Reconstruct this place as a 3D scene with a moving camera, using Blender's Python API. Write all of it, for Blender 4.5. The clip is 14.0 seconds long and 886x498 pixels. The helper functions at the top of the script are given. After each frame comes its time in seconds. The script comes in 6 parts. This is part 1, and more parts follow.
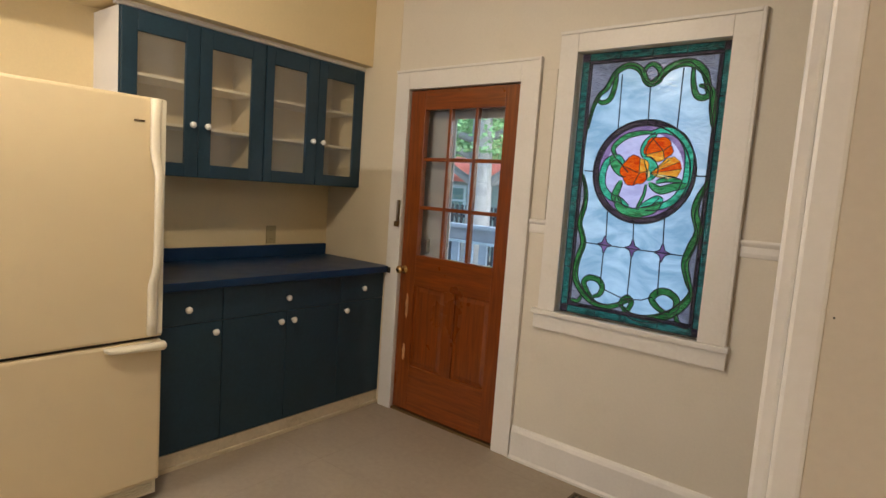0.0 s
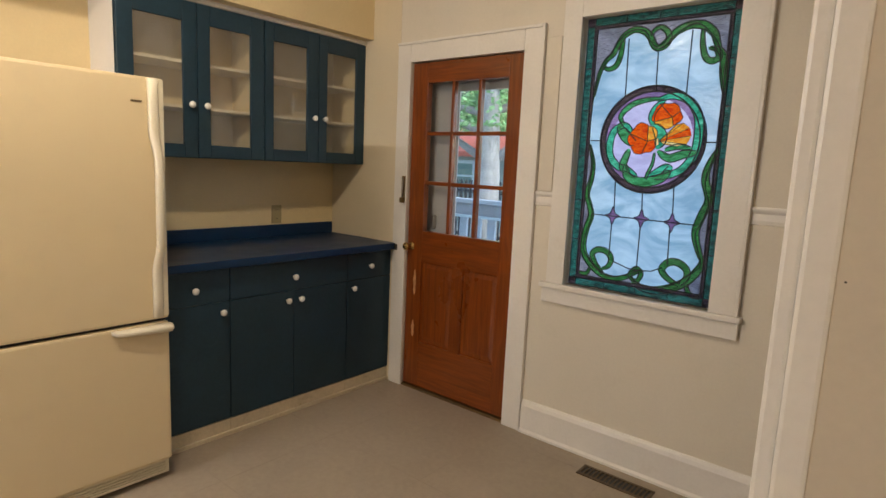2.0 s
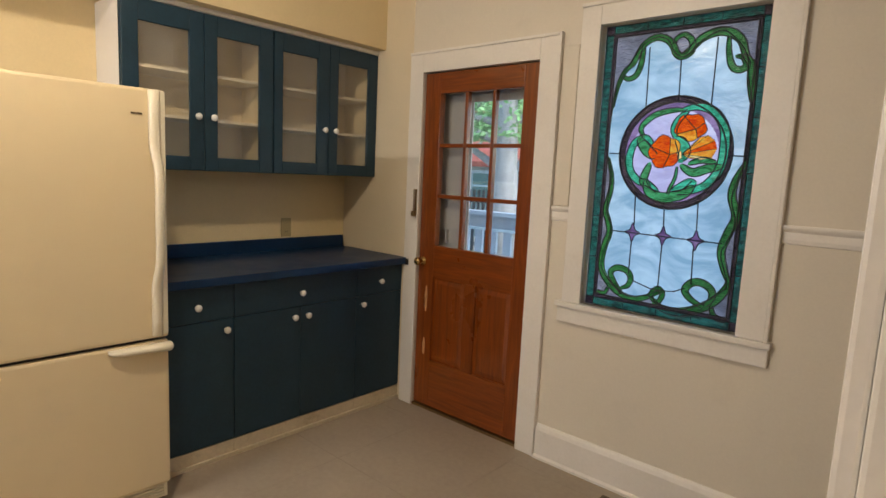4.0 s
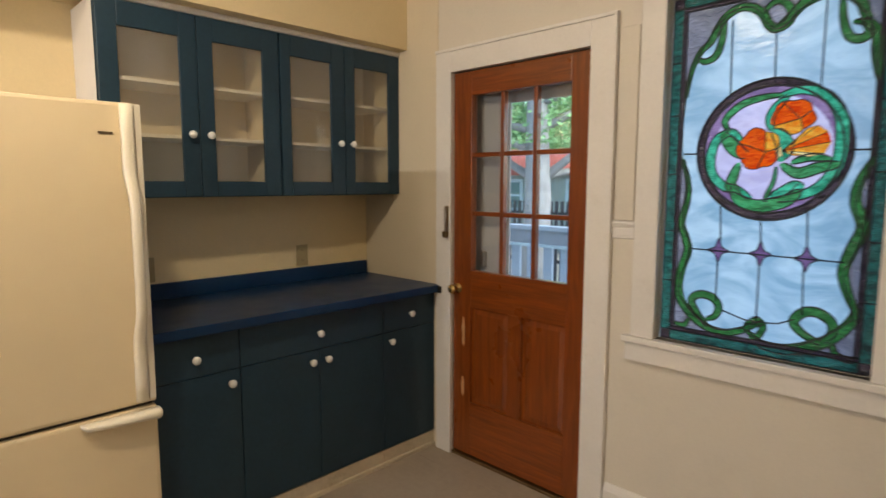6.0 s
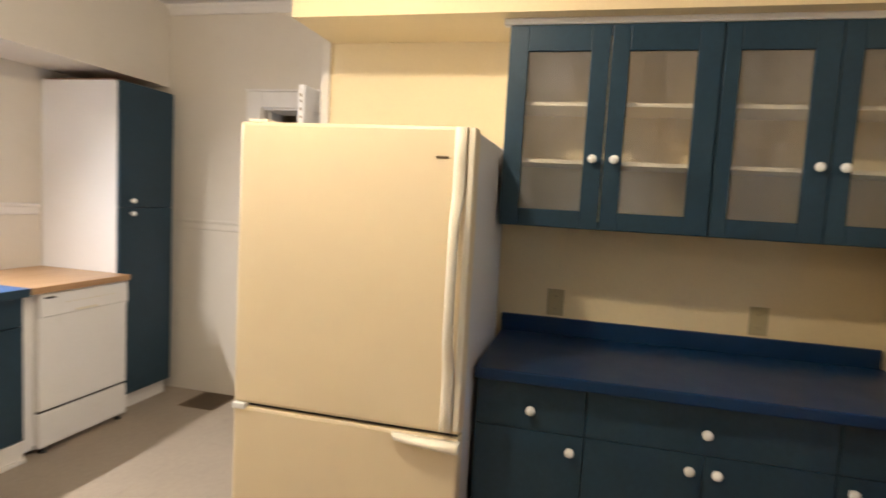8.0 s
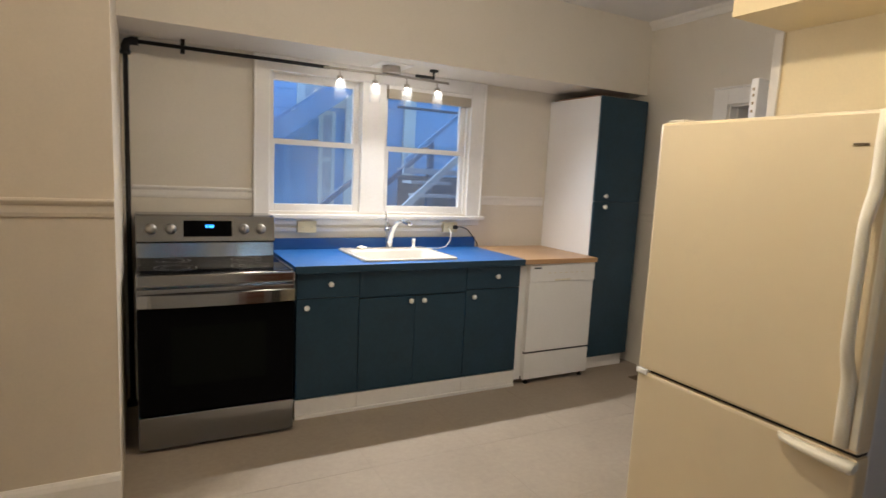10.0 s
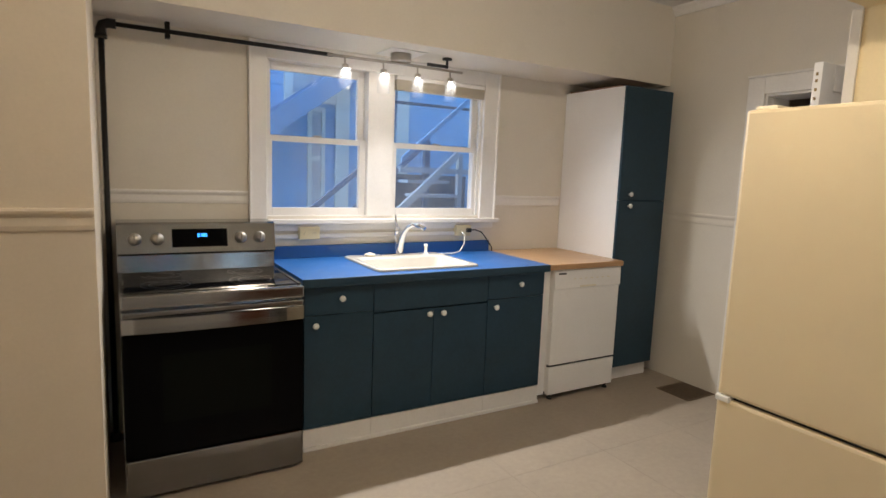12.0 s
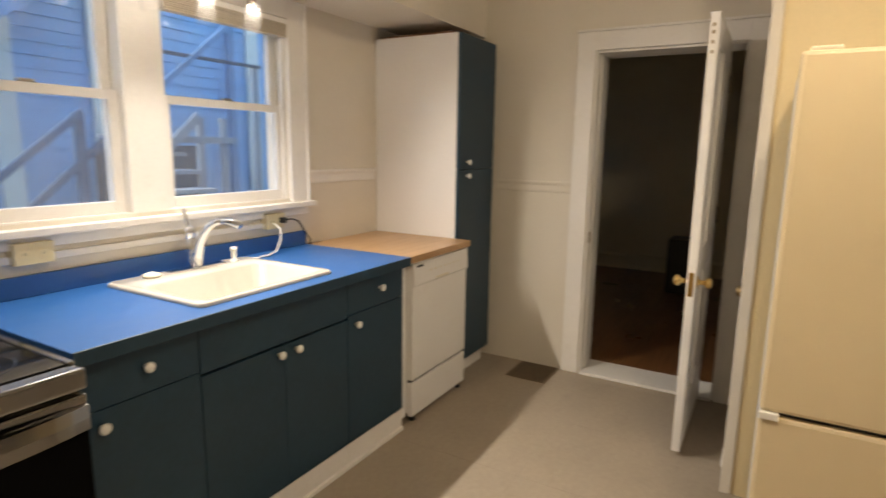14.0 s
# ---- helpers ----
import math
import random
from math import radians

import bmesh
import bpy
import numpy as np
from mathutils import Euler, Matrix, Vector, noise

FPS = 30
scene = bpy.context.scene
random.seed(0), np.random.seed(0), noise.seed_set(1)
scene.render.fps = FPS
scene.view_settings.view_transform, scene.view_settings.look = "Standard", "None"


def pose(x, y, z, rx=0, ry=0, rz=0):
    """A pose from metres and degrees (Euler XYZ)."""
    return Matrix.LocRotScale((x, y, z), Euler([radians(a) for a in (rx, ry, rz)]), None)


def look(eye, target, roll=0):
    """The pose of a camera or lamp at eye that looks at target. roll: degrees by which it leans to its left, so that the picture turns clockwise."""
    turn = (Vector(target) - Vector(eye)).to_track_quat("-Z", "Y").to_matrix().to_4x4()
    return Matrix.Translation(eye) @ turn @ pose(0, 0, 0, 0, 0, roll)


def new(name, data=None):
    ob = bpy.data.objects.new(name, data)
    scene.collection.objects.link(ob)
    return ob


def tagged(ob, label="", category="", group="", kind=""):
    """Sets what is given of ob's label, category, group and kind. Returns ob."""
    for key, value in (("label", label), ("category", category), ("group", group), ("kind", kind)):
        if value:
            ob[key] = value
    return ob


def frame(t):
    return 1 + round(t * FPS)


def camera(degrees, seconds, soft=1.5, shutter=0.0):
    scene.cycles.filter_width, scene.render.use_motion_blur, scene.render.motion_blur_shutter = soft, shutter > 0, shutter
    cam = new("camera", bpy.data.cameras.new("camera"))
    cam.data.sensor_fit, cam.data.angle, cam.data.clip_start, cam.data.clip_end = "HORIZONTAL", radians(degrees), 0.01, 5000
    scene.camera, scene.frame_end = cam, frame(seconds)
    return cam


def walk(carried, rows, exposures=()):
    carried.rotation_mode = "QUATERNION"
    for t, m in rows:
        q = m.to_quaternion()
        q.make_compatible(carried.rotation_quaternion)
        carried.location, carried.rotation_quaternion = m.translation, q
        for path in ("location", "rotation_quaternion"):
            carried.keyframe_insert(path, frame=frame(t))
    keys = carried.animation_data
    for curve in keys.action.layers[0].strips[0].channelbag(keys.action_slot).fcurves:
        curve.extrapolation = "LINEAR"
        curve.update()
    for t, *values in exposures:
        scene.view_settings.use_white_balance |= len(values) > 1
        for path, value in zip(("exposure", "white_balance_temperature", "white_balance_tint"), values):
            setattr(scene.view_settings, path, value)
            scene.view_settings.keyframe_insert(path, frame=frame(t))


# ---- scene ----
cam = camera(75.8, 14.0, shutter=0.4)
PATH = [
    (0, (-0.492, 0.987, 1.412), (-1.737, 2.539, 1.206), 4.1),
    (0.5, (-0.493, 0.986, 1.413), (-1.739, 2.534, 1.189), 4.0),
    (1, (-0.489, 0.998, 1.412), (-1.74, 2.539, 1.168), 3.7),
    (1.5, (-0.484, 1.008, 1.408), (-1.741, 2.541, 1.143), 3.1),
    (2, (-0.491, 1.029, 1.404), (-1.756, 2.551, 1.114), 2.6),
    (2.5, (-0.508, 1.062, 1.408), (-1.786, 2.571, 1.109), 2.2),
    (3, (-0.521, 1.105, 1.432), (-1.793, 2.628, 1.184), 1.1),
    (3.2, (-0.526, 1.116, 1.43), (-1.818, 2.625, 1.193), 1.6),
    (5.3, (-0.607, 1.301, 1.414), (-1.927, 2.776, 1.127), 3.2),
    (5.4, (-0.628, 1.325, 1.41), (-1.935, 2.814, 1.133), 3.0),
    (5.5, (-0.666, 1.335, 1.408), (-1.95, 2.846, 1.146), 2.8),
    (6, (-0.873, 1.448, 1.442), (-2.269, 2.862, 1.216), 0.1),
    (6.5, (-1.096, 1.662, 1.433), (-2.667, 2.868, 1.152), 0.4),
    (7, (-1.196, 1.915, 1.454), (-3.056, 2.594, 1.175), 1.4),
    (7.5, (-1.134, 2.136, 1.452), (-3.113, 2.288, 1.208), 3.0),
    (8, (-1.122, 2.417, 1.462), (-3.058, 1.943, 1.294), 3.2),
    (8.5, (-1.087, 2.632, 1.46), (-2.838, 1.686, 1.266), 2.4),
    (9, (-1.05, 2.808, 1.462), (-2.525, 1.481, 1.216), 3.3),
    (9.2, (-1.049, 2.862, 1.466), (-2.377, 1.388, 1.215), 3.4),
    (11.3, (-1.09, 2.826, 1.432), (-1.894, 1.014, 1.171), 2.7),
    (11.5, (-1.065, 2.711, 1.445), (-1.933, 0.929, 1.181), 2.6),
    (12, (-1.025, 2.434, 1.447), (-2.025, 0.723, 1.185), 2.2),
    (12.5, (-1.043, 2.113, 1.442), (-2.168, 0.476, 1.21), 1.9),
    (13, (-1.074, 1.796, 1.435), (-2.339, 0.27, 1.171), 1.6),
    (13.2, (-1.079, 1.674, 1.445), (-2.394, 0.194, 1.162), 1.5),
    (13.5, (-1.074, 1.496, 1.44), (-2.498, 0.127, 1.128), 1.2),
    (14, (-1.091, 1.239, 1.435), (-2.8, 0.259, 1.086), 0.9),
]
walk(cam, [(t, look(eye, target, roll)) for t, eye, target, roll in PATH],
     exposures=[(0, 1.96, 6850, 12), (3.0, 1.93, 6850, 12), (5.5, 1.99, 6850, 12), (6.5, 2.06, 6800, 12), (7.0, 2.34, 6900, 13), (7.5, 2.56, 6700, 13), (8.0, 2.55, 6450, 12), (8.5, 2.37, 6300, 11), (9.0, 2.15, 6200, 10), (9.2, 2.09, 6200, 10),
                (11.3, 1.90, 6300, 10), (12.0, 1.92, 6300, 10), (12.5, 1.98, 6350, 10), (13.0, 2.03, 6450, 10), (13.5, 2.06, 6700, 10), (14.0, 1.97, 7300, 11)])

# ---- body ----
# world, lamps
world = bpy.data.worlds.new("evening_sky")
scene.world = world
world.use_nodes = True
wn = world.node_tree
sky = wn.nodes.new("ShaderNodeTexSky")
sky.sky_type, sky.sun_disc = "NISHITA", False
sky.sun_elevation, sky.sun_rotation = radians(50), radians(90)
wn.links.new(sky.outputs["Color"], wn.nodes["Background"].inputs["Color"])
wn.nodes["Background"].inputs["Strength"].default_value = 0.14
sun_data = bpy.data.lights.new("sun", "SUN")
sun_data.energy, sun_data.angle, sun_data.color = 1.1, radians(14), (1.0, 0.95, 0.88)
sun = new("sun", sun_data)
sun.rotation_euler = (0, radians(40), 0)
tagged(sun, kind="structure")


def lamp(name, place, watts, radius, colour):
    data = bpy.data.lights.new(name, "POINT")
    data.energy, data.shadow_soft_size, data.color = watts, radius, colour
    ob = new(name, data)
    ob.location = place
    return ob


WARM = (1.0, 0.855, 0.655)
lamp("ceiling_bulb", (-2.12, 1.56, 2.58), 9.2, 0.05, WARM)
dome_data = bpy.data.lights.new("ceiling_dome", "AREA")
dome_data.shape, dome_data.size, dome_data.energy, dome_data.color = "DISK", 0.12, 1.15, WARM
dome = new("ceiling_dome", dome_data)
dome.location = (-2.12, 1.56, 2.60)
# unseen second ceiling lamp, added to brighten the partition and north wall
lamp("entry_fill_bulb", (0.2, 0.52, 2.57), 1.9, 0.07, WARM)
SINK_WATTS, SINK_CONE, SINK_TILT = 10.6, 158, 43
SINK_LAMPS = [(-2.197, -0.75), (-2.435, -0.75), (-2.662, -0.75), (-2.893, -0.75)]
for lx, ly in SINK_LAMPS:
    bulb_data = bpy.data.lights.new("sink_bulb", "SPOT")
    bulb_data.energy, bulb_data.shadow_soft_size, bulb_data.color = SINK_WATTS, 0.016, (1.0, 0.96, 0.91)
    bulb_data.spot_size, bulb_data.spot_blend = radians(SINK_CONE), 1.0
    bulb_ob = new("sink_bulb", bulb_data)
    bulb_ob.location, bulb_ob.rotation_euler = (lx, ly, 2.01), (radians(SINK_TILT), 0, 0)


# ---- materials ----
def node(nt, kind, **values):
    n = nt.nodes.new(kind)
    for key, value in values.items():
        n.inputs[key].default_value = value
    return n


def material(name, colour, rough=0.5, metal=0.0, vary=0.12, scale=3.0, grain=60.0, bump=0.15, dirt=None, dirt_amount=0.35,
             stretch=(1, 1, 1), coat=0.0, spec=0.5, rough_vary=0.1):
    m = bpy.data.materials.new(name)
    m.use_nodes = True
    nt = m.node_tree
    b = nt.nodes["Principled BSDF"]
    co = nt.nodes.new("ShaderNodeTexCoord")
    mp = nt.nodes.new("ShaderNodeMapping")
    mp.inputs["Scale"].default_value = stretch
    nt.links.new(co.outputs["Object"], mp.inputs["Vector"])
    big = node(nt, "ShaderNodeTexNoise", Scale=scale, Detail=4.0, Roughness=0.6)
    fine = node(nt, "ShaderNodeTexNoise", Scale=grain, Detail=5.0, Roughness=0.65)
    for n in (big, fine):
        nt.links.new(mp.outputs["Vector"], n.inputs["Vector"])
    mixer = nt.nodes.new("ShaderNodeMix")
    mixer.data_type = "RGBA"
    lo = tuple(max(0, c * (1 - vary)) for c in colour) + (1,)
    hi = tuple(min(1, c * (1 + vary)) for c in colour) + (1,)
    mixer.inputs[6].default_value, mixer.inputs[7].default_value = lo, hi
    blend = nt.nodes.new("ShaderNodeMath")
    blend.operation = "ADD"
    half = nt.nodes.new("ShaderNodeMath")
    half.operation, half.inputs[1].default_value = "MULTIPLY", 0.5
    nt.links.new(big.outputs["Fac"], blend.inputs[0])
    nt.links.new(fine.outputs["Fac"], blend.inputs[1])
    nt.links.new(blend.outputs[0], half.inputs[0])
    sharp = nt.nodes.new("ShaderNodeMapRange")
    sharp.inputs["From Min"].default_value, sharp.inputs["From Max"].default_value = 0.35, 0.65
    nt.links.new(half.outputs[0], sharp.inputs["Value"])
    nt.links.new(sharp.outputs[0], mixer.inputs[0])
    last = mixer.outputs[2]
    if dirt:
        spots = node(nt, "ShaderNodeTexNoise", Scale=scale * 2.3, Detail=8.0, Roughness=0.7)
        nt.links.new(mp.outputs["Vector"], spots.inputs["Vector"])
        ramp = nt.nodes.new("ShaderNodeMapRange")
        ramp.inputs["From Min"].default_value, ramp.inputs["From Max"].default_value = 0.56, 0.72
        ramp.inputs["To Max"].default_value = dirt_amount
        nt.links.new(spots.outputs["Fac"], ramp.inputs["Value"])
        stain = nt.nodes.new("ShaderNodeMix")
        stain.data_type = "RGBA"
        stain.inputs[7].default_value = (*dirt, 1)
        nt.links.new(ramp.outputs[0], stain.inputs[0])
        nt.links.new(last, stain.inputs[6])
        last = stain.outputs[2]
    nt.links.new(last, b.inputs["Base Color"])
    rr = nt.nodes.new("ShaderNodeMapRange")
    rr.inputs["To Min"].default_value, rr.inputs["To Max"].default_value = max(0.02, rough - rough_vary), min(1, rough + rough_vary)
    nt.links.new(big.outputs["Fac"], rr.inputs["Value"])
    nt.links.new(rr.outputs[0], b.inputs["Roughness"])
    b.inputs["Metallic"].default_value = metal
    b.inputs["Coat Weight"].default_value = coat
    b.inputs["Specular IOR Level"].default_value = spec
    if bump:
        bp = node(nt, "ShaderNodeBump", Strength=bump, Distance=0.004)
        nt.links.new(fine.outputs["Fac"], bp.inputs["Height"])
        nt.links.new(bp.outputs[0], b.inputs["Normal"])
    return m


def wood(name, dark, light, rough=0.3, along="Z", rings=5.0, coat=0.3):
    m = material(name, light, rough, vary=0.1, bump=0.08, coat=coat)
    nt = m.node_tree
    b = nt.nodes["Principled BSDF"]
    co = nt.nodes.new("ShaderNodeTexCoord")
    mp = nt.nodes.new("ShaderNodeMapping")
    mp.inputs["Scale"].default_value = tuple(0.9 if a == along else 14.0 for a in "XYZ")
    nt.links.new(co.outputs["Object"], mp.inputs["Vector"])
    streak = node(nt, "ShaderNodeTexNoise", Scale=rings, Detail=7.0, Roughness=0.62, Distortion=0.6)
    nt.links.new(mp.outputs["Vector"], streak.inputs["Vector"])
    ramp = nt.nodes.new("ShaderNodeValToRGB")
    ramp.color_ramp.elements[0].position, ramp.color_ramp.elements[0].color = 0.3, (*dark, 1)
    ramp.color_ramp.elements[1].position, ramp.color_ramp.elements[1].color = 0.68, (*light, 1)
    nt.links.new(streak.outputs["Fac"], ramp.inputs["Fac"])
    nt.links.new(ramp.outputs[0], b.inputs["Base Color"])
    return m


def gloss_share(nt, base=0.04):
    """Share of mirror gloss by viewing angle, alike on both faces of a pane."""
    lw = nt.nodes.new("ShaderNodeLayerWeight")
    lw.inputs["Blend"].default_value = 0.5
    power = nt.nodes.new("ShaderNodeMath")
    power.operation, power.inputs[1].default_value = "POWER", 5.0
    scale = nt.nodes.new("ShaderNodeMath")
    scale.operation, scale.inputs[1].default_value, scale.inputs[2].default_value = "MULTIPLY_ADD", 0.5, base
    nt.links.new(lw.outputs["Facing"], power.inputs[0])
    nt.links.new(power.outputs[0], scale.inputs[0])
    return scale


def clear_glass(name, tint=(1, 1, 1), rough=0.0, base=0.04):
    """Thin pane: straight-through light with a Fresnel gloss."""
    m = bpy.data.materials.new(name)
    m.use_nodes = True
    nt = m.node_tree
    nt.nodes.remove(nt.nodes["Principled BSDF"])
    out = nt.nodes["Material Output"]
    clear = nt.nodes.new("ShaderNodeBsdfTransparent")
    clear.inputs["Color"].default_value = (*tint, 1)
    gloss = node(nt, "ShaderNodeBsdfGlossy", Roughness=rough)
    fres = gloss_share(nt, base)
    mx = nt.nodes.new("ShaderNodeMixShader")
    nt.links.new(fres.outputs[0], mx.inputs[0])
    nt.links.new(clear.outputs[0], mx.inputs[1])
    nt.links.new(gloss.outputs[0], mx.inputs[2])
    nt.links.new(mx.outputs[0], out.inputs["Surface"])
    return m


def hazy_glass(name, film=0.05, base=0.05):
    """Pane with reflected haze put in as a thin lamp-catching film, thicker in streaks."""
    m = clear_glass(name, (0.96, 0.97, 0.97), 0.0, base)
    nt = m.node_tree
    out = nt.nodes["Material Output"]
    pane = out.inputs["Surface"].links[0].from_socket
    haze = node(nt, "ShaderNodeBsdfDiffuse", Color=(0.75, 0.76, 0.78, 1))
    co = nt.nodes.new("ShaderNodeTexCoord")
    mp = nt.nodes.new("ShaderNodeMapping")
    mp.inputs["Scale"].default_value = (3.0, 3.0, 1.0)
    mp.inputs["Rotation"].default_value = (0, 0.35, 0)
    streak = node(nt, "ShaderNodeTexNoise", Scale=2.2, Detail=5.0, Roughness=0.6)
    rng = nt.nodes.new("ShaderNodeMapRange")
    rng.inputs["From Min"].default_value, rng.inputs["From Max"].default_value = 0.3, 0.75
    rng.inputs["To Min"].default_value, rng.inputs["To Max"].default_value = film * 0.5, film * 1.8
    mx = nt.nodes.new("ShaderNodeMixShader")
    nt.links.new(co.outputs["Object"], mp.inputs["Vector"])
    nt.links.new(mp.outputs["Vector"], streak.inputs["Vector"])
    nt.links.new(streak.outputs["Fac"], rng.inputs["Value"])
    nt.links.new(rng.outputs[0], mx.inputs[0])
    nt.links.new(pane, mx.inputs[1])
    nt.links.new(haze.outputs[0], mx.inputs[2])
    nt.links.new(mx.outputs[0], out.inputs["Surface"])
    return m


def seeded_glass(name):
    """Cloudy lamp glass: part clear, part scattering."""
    m = bpy.data.materials.new(name)
    m.use_nodes = True
    nt = m.node_tree
    nt.nodes.remove(nt.nodes["Principled BSDF"])
    clear = nt.nodes.new("ShaderNodeBsdfTransparent")
    cloud = nt.nodes.new("ShaderNodeBsdfTranslucent")
    gloss = node(nt, "ShaderNodeBsdfGlossy", Roughness=0.1)
    seeds = node(nt, "ShaderNodeTexNoise", Scale=120.0, Detail=3.0)
    rng = nt.nodes.new("ShaderNodeMapRange")
    rng.inputs["To Min"].default_value, rng.inputs["To Max"].default_value = 0.0008, 0.0045
    mx, m2 = nt.nodes.new("ShaderNodeMixShader"), nt.nodes.new("ShaderNodeMixShader")
    fres = gloss_share(nt)
    nt.links.new(seeds.outputs["Fac"], rng.inputs["Value"])
    nt.links.new(rng.outputs[0], mx.inputs[0])
    nt.links.new(clear.outputs[0], mx.inputs[1])
    nt.links.new(cloud.outputs[0], mx.inputs[2])
    nt.links.new(fres.outputs[0], m2.inputs[0])
    nt.links.new(mx.outputs[0], m2.inputs[1])
    nt.links.new(gloss.outputs[0], m2.inputs[2])
    nt.links.new(m2.outputs[0], nt.nodes["Material Output"].inputs["Surface"])
    return m


def art_glass(name, dark, light, scale=9.0, ripple=0.6):
    """Rolled cathedral glass: light passes scattered, streaky colour, wavy gloss."""
    m = bpy.data.materials.new(name)
    m.use_nodes = True
    nt = m.node_tree
    nt.nodes.remove(nt.nodes["Principled BSDF"])
    out = nt.nodes["Material Output"]
    co = nt.nodes.new("ShaderNodeTexCoord")
    mp = nt.nodes.new("ShaderNodeMapping")
    mp.inputs["Scale"].default_value = (1.0, 1.0, 2.2)
    mp.inputs["Rotation"].default_value = (0, 0.5, 0)
    nt.links.new(co.outputs["Object"], mp.inputs["Vector"])
    streak = node(nt, "ShaderNodeTexNoise", Scale=scale, Detail=4.0, Roughness=0.55, Distortion=1.4)
    nt.links.new(mp.outputs["Vector"], streak.inputs["Vector"])
    ramp = nt.nodes.new("ShaderNodeValToRGB")
    ramp.color_ramp.elements[0].position, ramp.color_ramp.elements[0].color = 0.36, (*dark, 1)
    ramp.color_ramp.elements[1].position, ramp.color_ramp.elements[1].color = 0.64, (*light, 1)
    nt.links.new(streak.outputs["Fac"], ramp.inputs["Fac"])
    wave = node(nt, "ShaderNodeTexNoise", Scale=scale * 2.4, Detail=2.0, Distortion=2.0)
    nt.links.new(mp.outputs["Vector"], wave.inputs["Vector"])
    bp = node(nt, "ShaderNodeBump", Strength=ripple, Distance=0.01)
    nt.links.new(wave.outputs["Fac"], bp.inputs["Height"])
    trans = nt.nodes.new("ShaderNodeBsdfTranslucent")
    gloss = node(nt, "ShaderNodeBsdfGlossy", Roughness=0.2)
    fres = gloss_share(nt, 0.03)
    nt.links.new(ramp.outputs[0], trans.inputs["Color"])
    for n in (trans, gloss):
        nt.links.new(bp.outputs[0], n.inputs["Normal"])
    m2 = nt.nodes.new("ShaderNodeMixShader")
    nt.links.new(fres.outputs[0], m2.inputs[0])
    nt.links.new(trans.outputs[0], m2.inputs[1])
    nt.links.new(gloss.outputs[0], m2.inputs[2])
    nt.links.new(m2.outputs[0], out.inputs["Surface"])
    return m


def pass_through(name):
    m = bpy.data.materials.new(name)
    m.use_nodes = True
    nt = m.node_tree
    nt.nodes.remove(nt.nodes["Principled BSDF"])
    nt.links.new(nt.nodes.new("ShaderNodeBsdfTransparent").outputs[0], nt.nodes["Material Output"].inputs["Surface"])
    return m


def glow(name, colour, strength):
    m = bpy.data.materials.new(name)
    m.use_nodes = True
    b = m.node_tree.nodes["Principled BSDF"]
    b.inputs["Base Color"].default_value = (*colour, 1)
    b.inputs["Emission Color"].default_value = (*colour, 1)
    b.inputs["Emission Strength"].default_value = strength
    return m


M_WALL = material("wall_paint", (0.72, 0.665, 0.575), 0.6, vary=0.035, scale=1.4, grain=90, bump=0.10, dirt=(0.58, 0.53, 0.44), dirt_amount=0.25)
# wall colour made darker and browner for the corner, partition and rail
M_ENTRY = material("tan_entry_tone", (0.645, 0.57, 0.465), 0.6, vary=0.035, scale=1.4, grain=90, bump=0.10, dirt=(0.55, 0.48, 0.38), dirt_amount=0.25)
M_BUFF = material("yellower_wall_tone", (0.74, 0.645, 0.48), 0.58, vary=0.035, scale=1.5, grain=90, bump=0.10, dirt=(0.60, 0.53, 0.40), dirt_amount=0.2)
M_CREAM = material("cream_paint", (0.76, 0.62, 0.37), 0.55, vary=0.035, scale=1.6, grain=90, bump=0.10, dirt=(0.62, 0.54, 0.38), dirt_amount=0.2)
M_TRIM = material("white_gloss_trim", (0.80, 0.77, 0.73), 0.38, vary=0.04, scale=4, grain=70, bump=0.07, dirt=(0.62, 0.57, 0.49), dirt_amount=0.25)
M_OLDTRIM = material("grimy_trim_paint", (0.62, 0.54, 0.40), 0.5, vary=0.12, scale=5, grain=60, bump=0.1, dirt=(0.34, 0.26, 0.15), dirt_amount=0.6)
M_CEIL = material("ceiling_paint", (0.78, 0.76, 0.73), 0.8, vary=0.03, bump=0.12)
M_FLOOR = material("vinyl_floor", (0.365, 0.305, 0.24), 0.48, vary=0.09, scale=2.2, grain=35, bump=0.005, dirt=(0.28, 0.235, 0.19), dirt_amount=0.35, spec=0.3)
M_SEAM = material("floor_seam", (0.335, 0.28, 0.218), 0.55)
M_BLUE = material("dark_teal_paint", (0.0145, 0.042, 0.068), 0.40, vary=0.14, scale=5, grain=50, bump=0.08, dirt=(0.030, 0.058, 0.080), dirt_amount=0.3, spec=0.35)
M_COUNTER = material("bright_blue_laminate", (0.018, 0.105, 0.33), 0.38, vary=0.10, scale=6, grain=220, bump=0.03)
# the sink counter's blue at about a quarter strength, for the other counter
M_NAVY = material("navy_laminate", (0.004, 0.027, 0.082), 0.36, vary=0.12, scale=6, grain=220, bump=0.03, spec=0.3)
M_SHELF = material("cream_shelf_paint", (0.80, 0.71, 0.53), 0.45, vary=0.05, bump=0.05)
# ivory outlet plates darkened, with the shade under the cupboards in their colour
M_SHADEDPLATE = material("shaded_ivory_plastic", (0.40, 0.32, 0.17), 0.4, vary=0.04, bump=0.02)
M_KNOB = material("white_ceramic", (0.85, 0.84, 0.80), 0.18, vary=0.02, bump=0, coat=0.5)
M_FRIDGE = material("bisque_enamel", (0.745, 0.62, 0.41), 0.36, vary=0.02, scale=2, grain=260, bump=0.10, dirt=(0.58, 0.50, 0.38), dirt_amount=0.16)
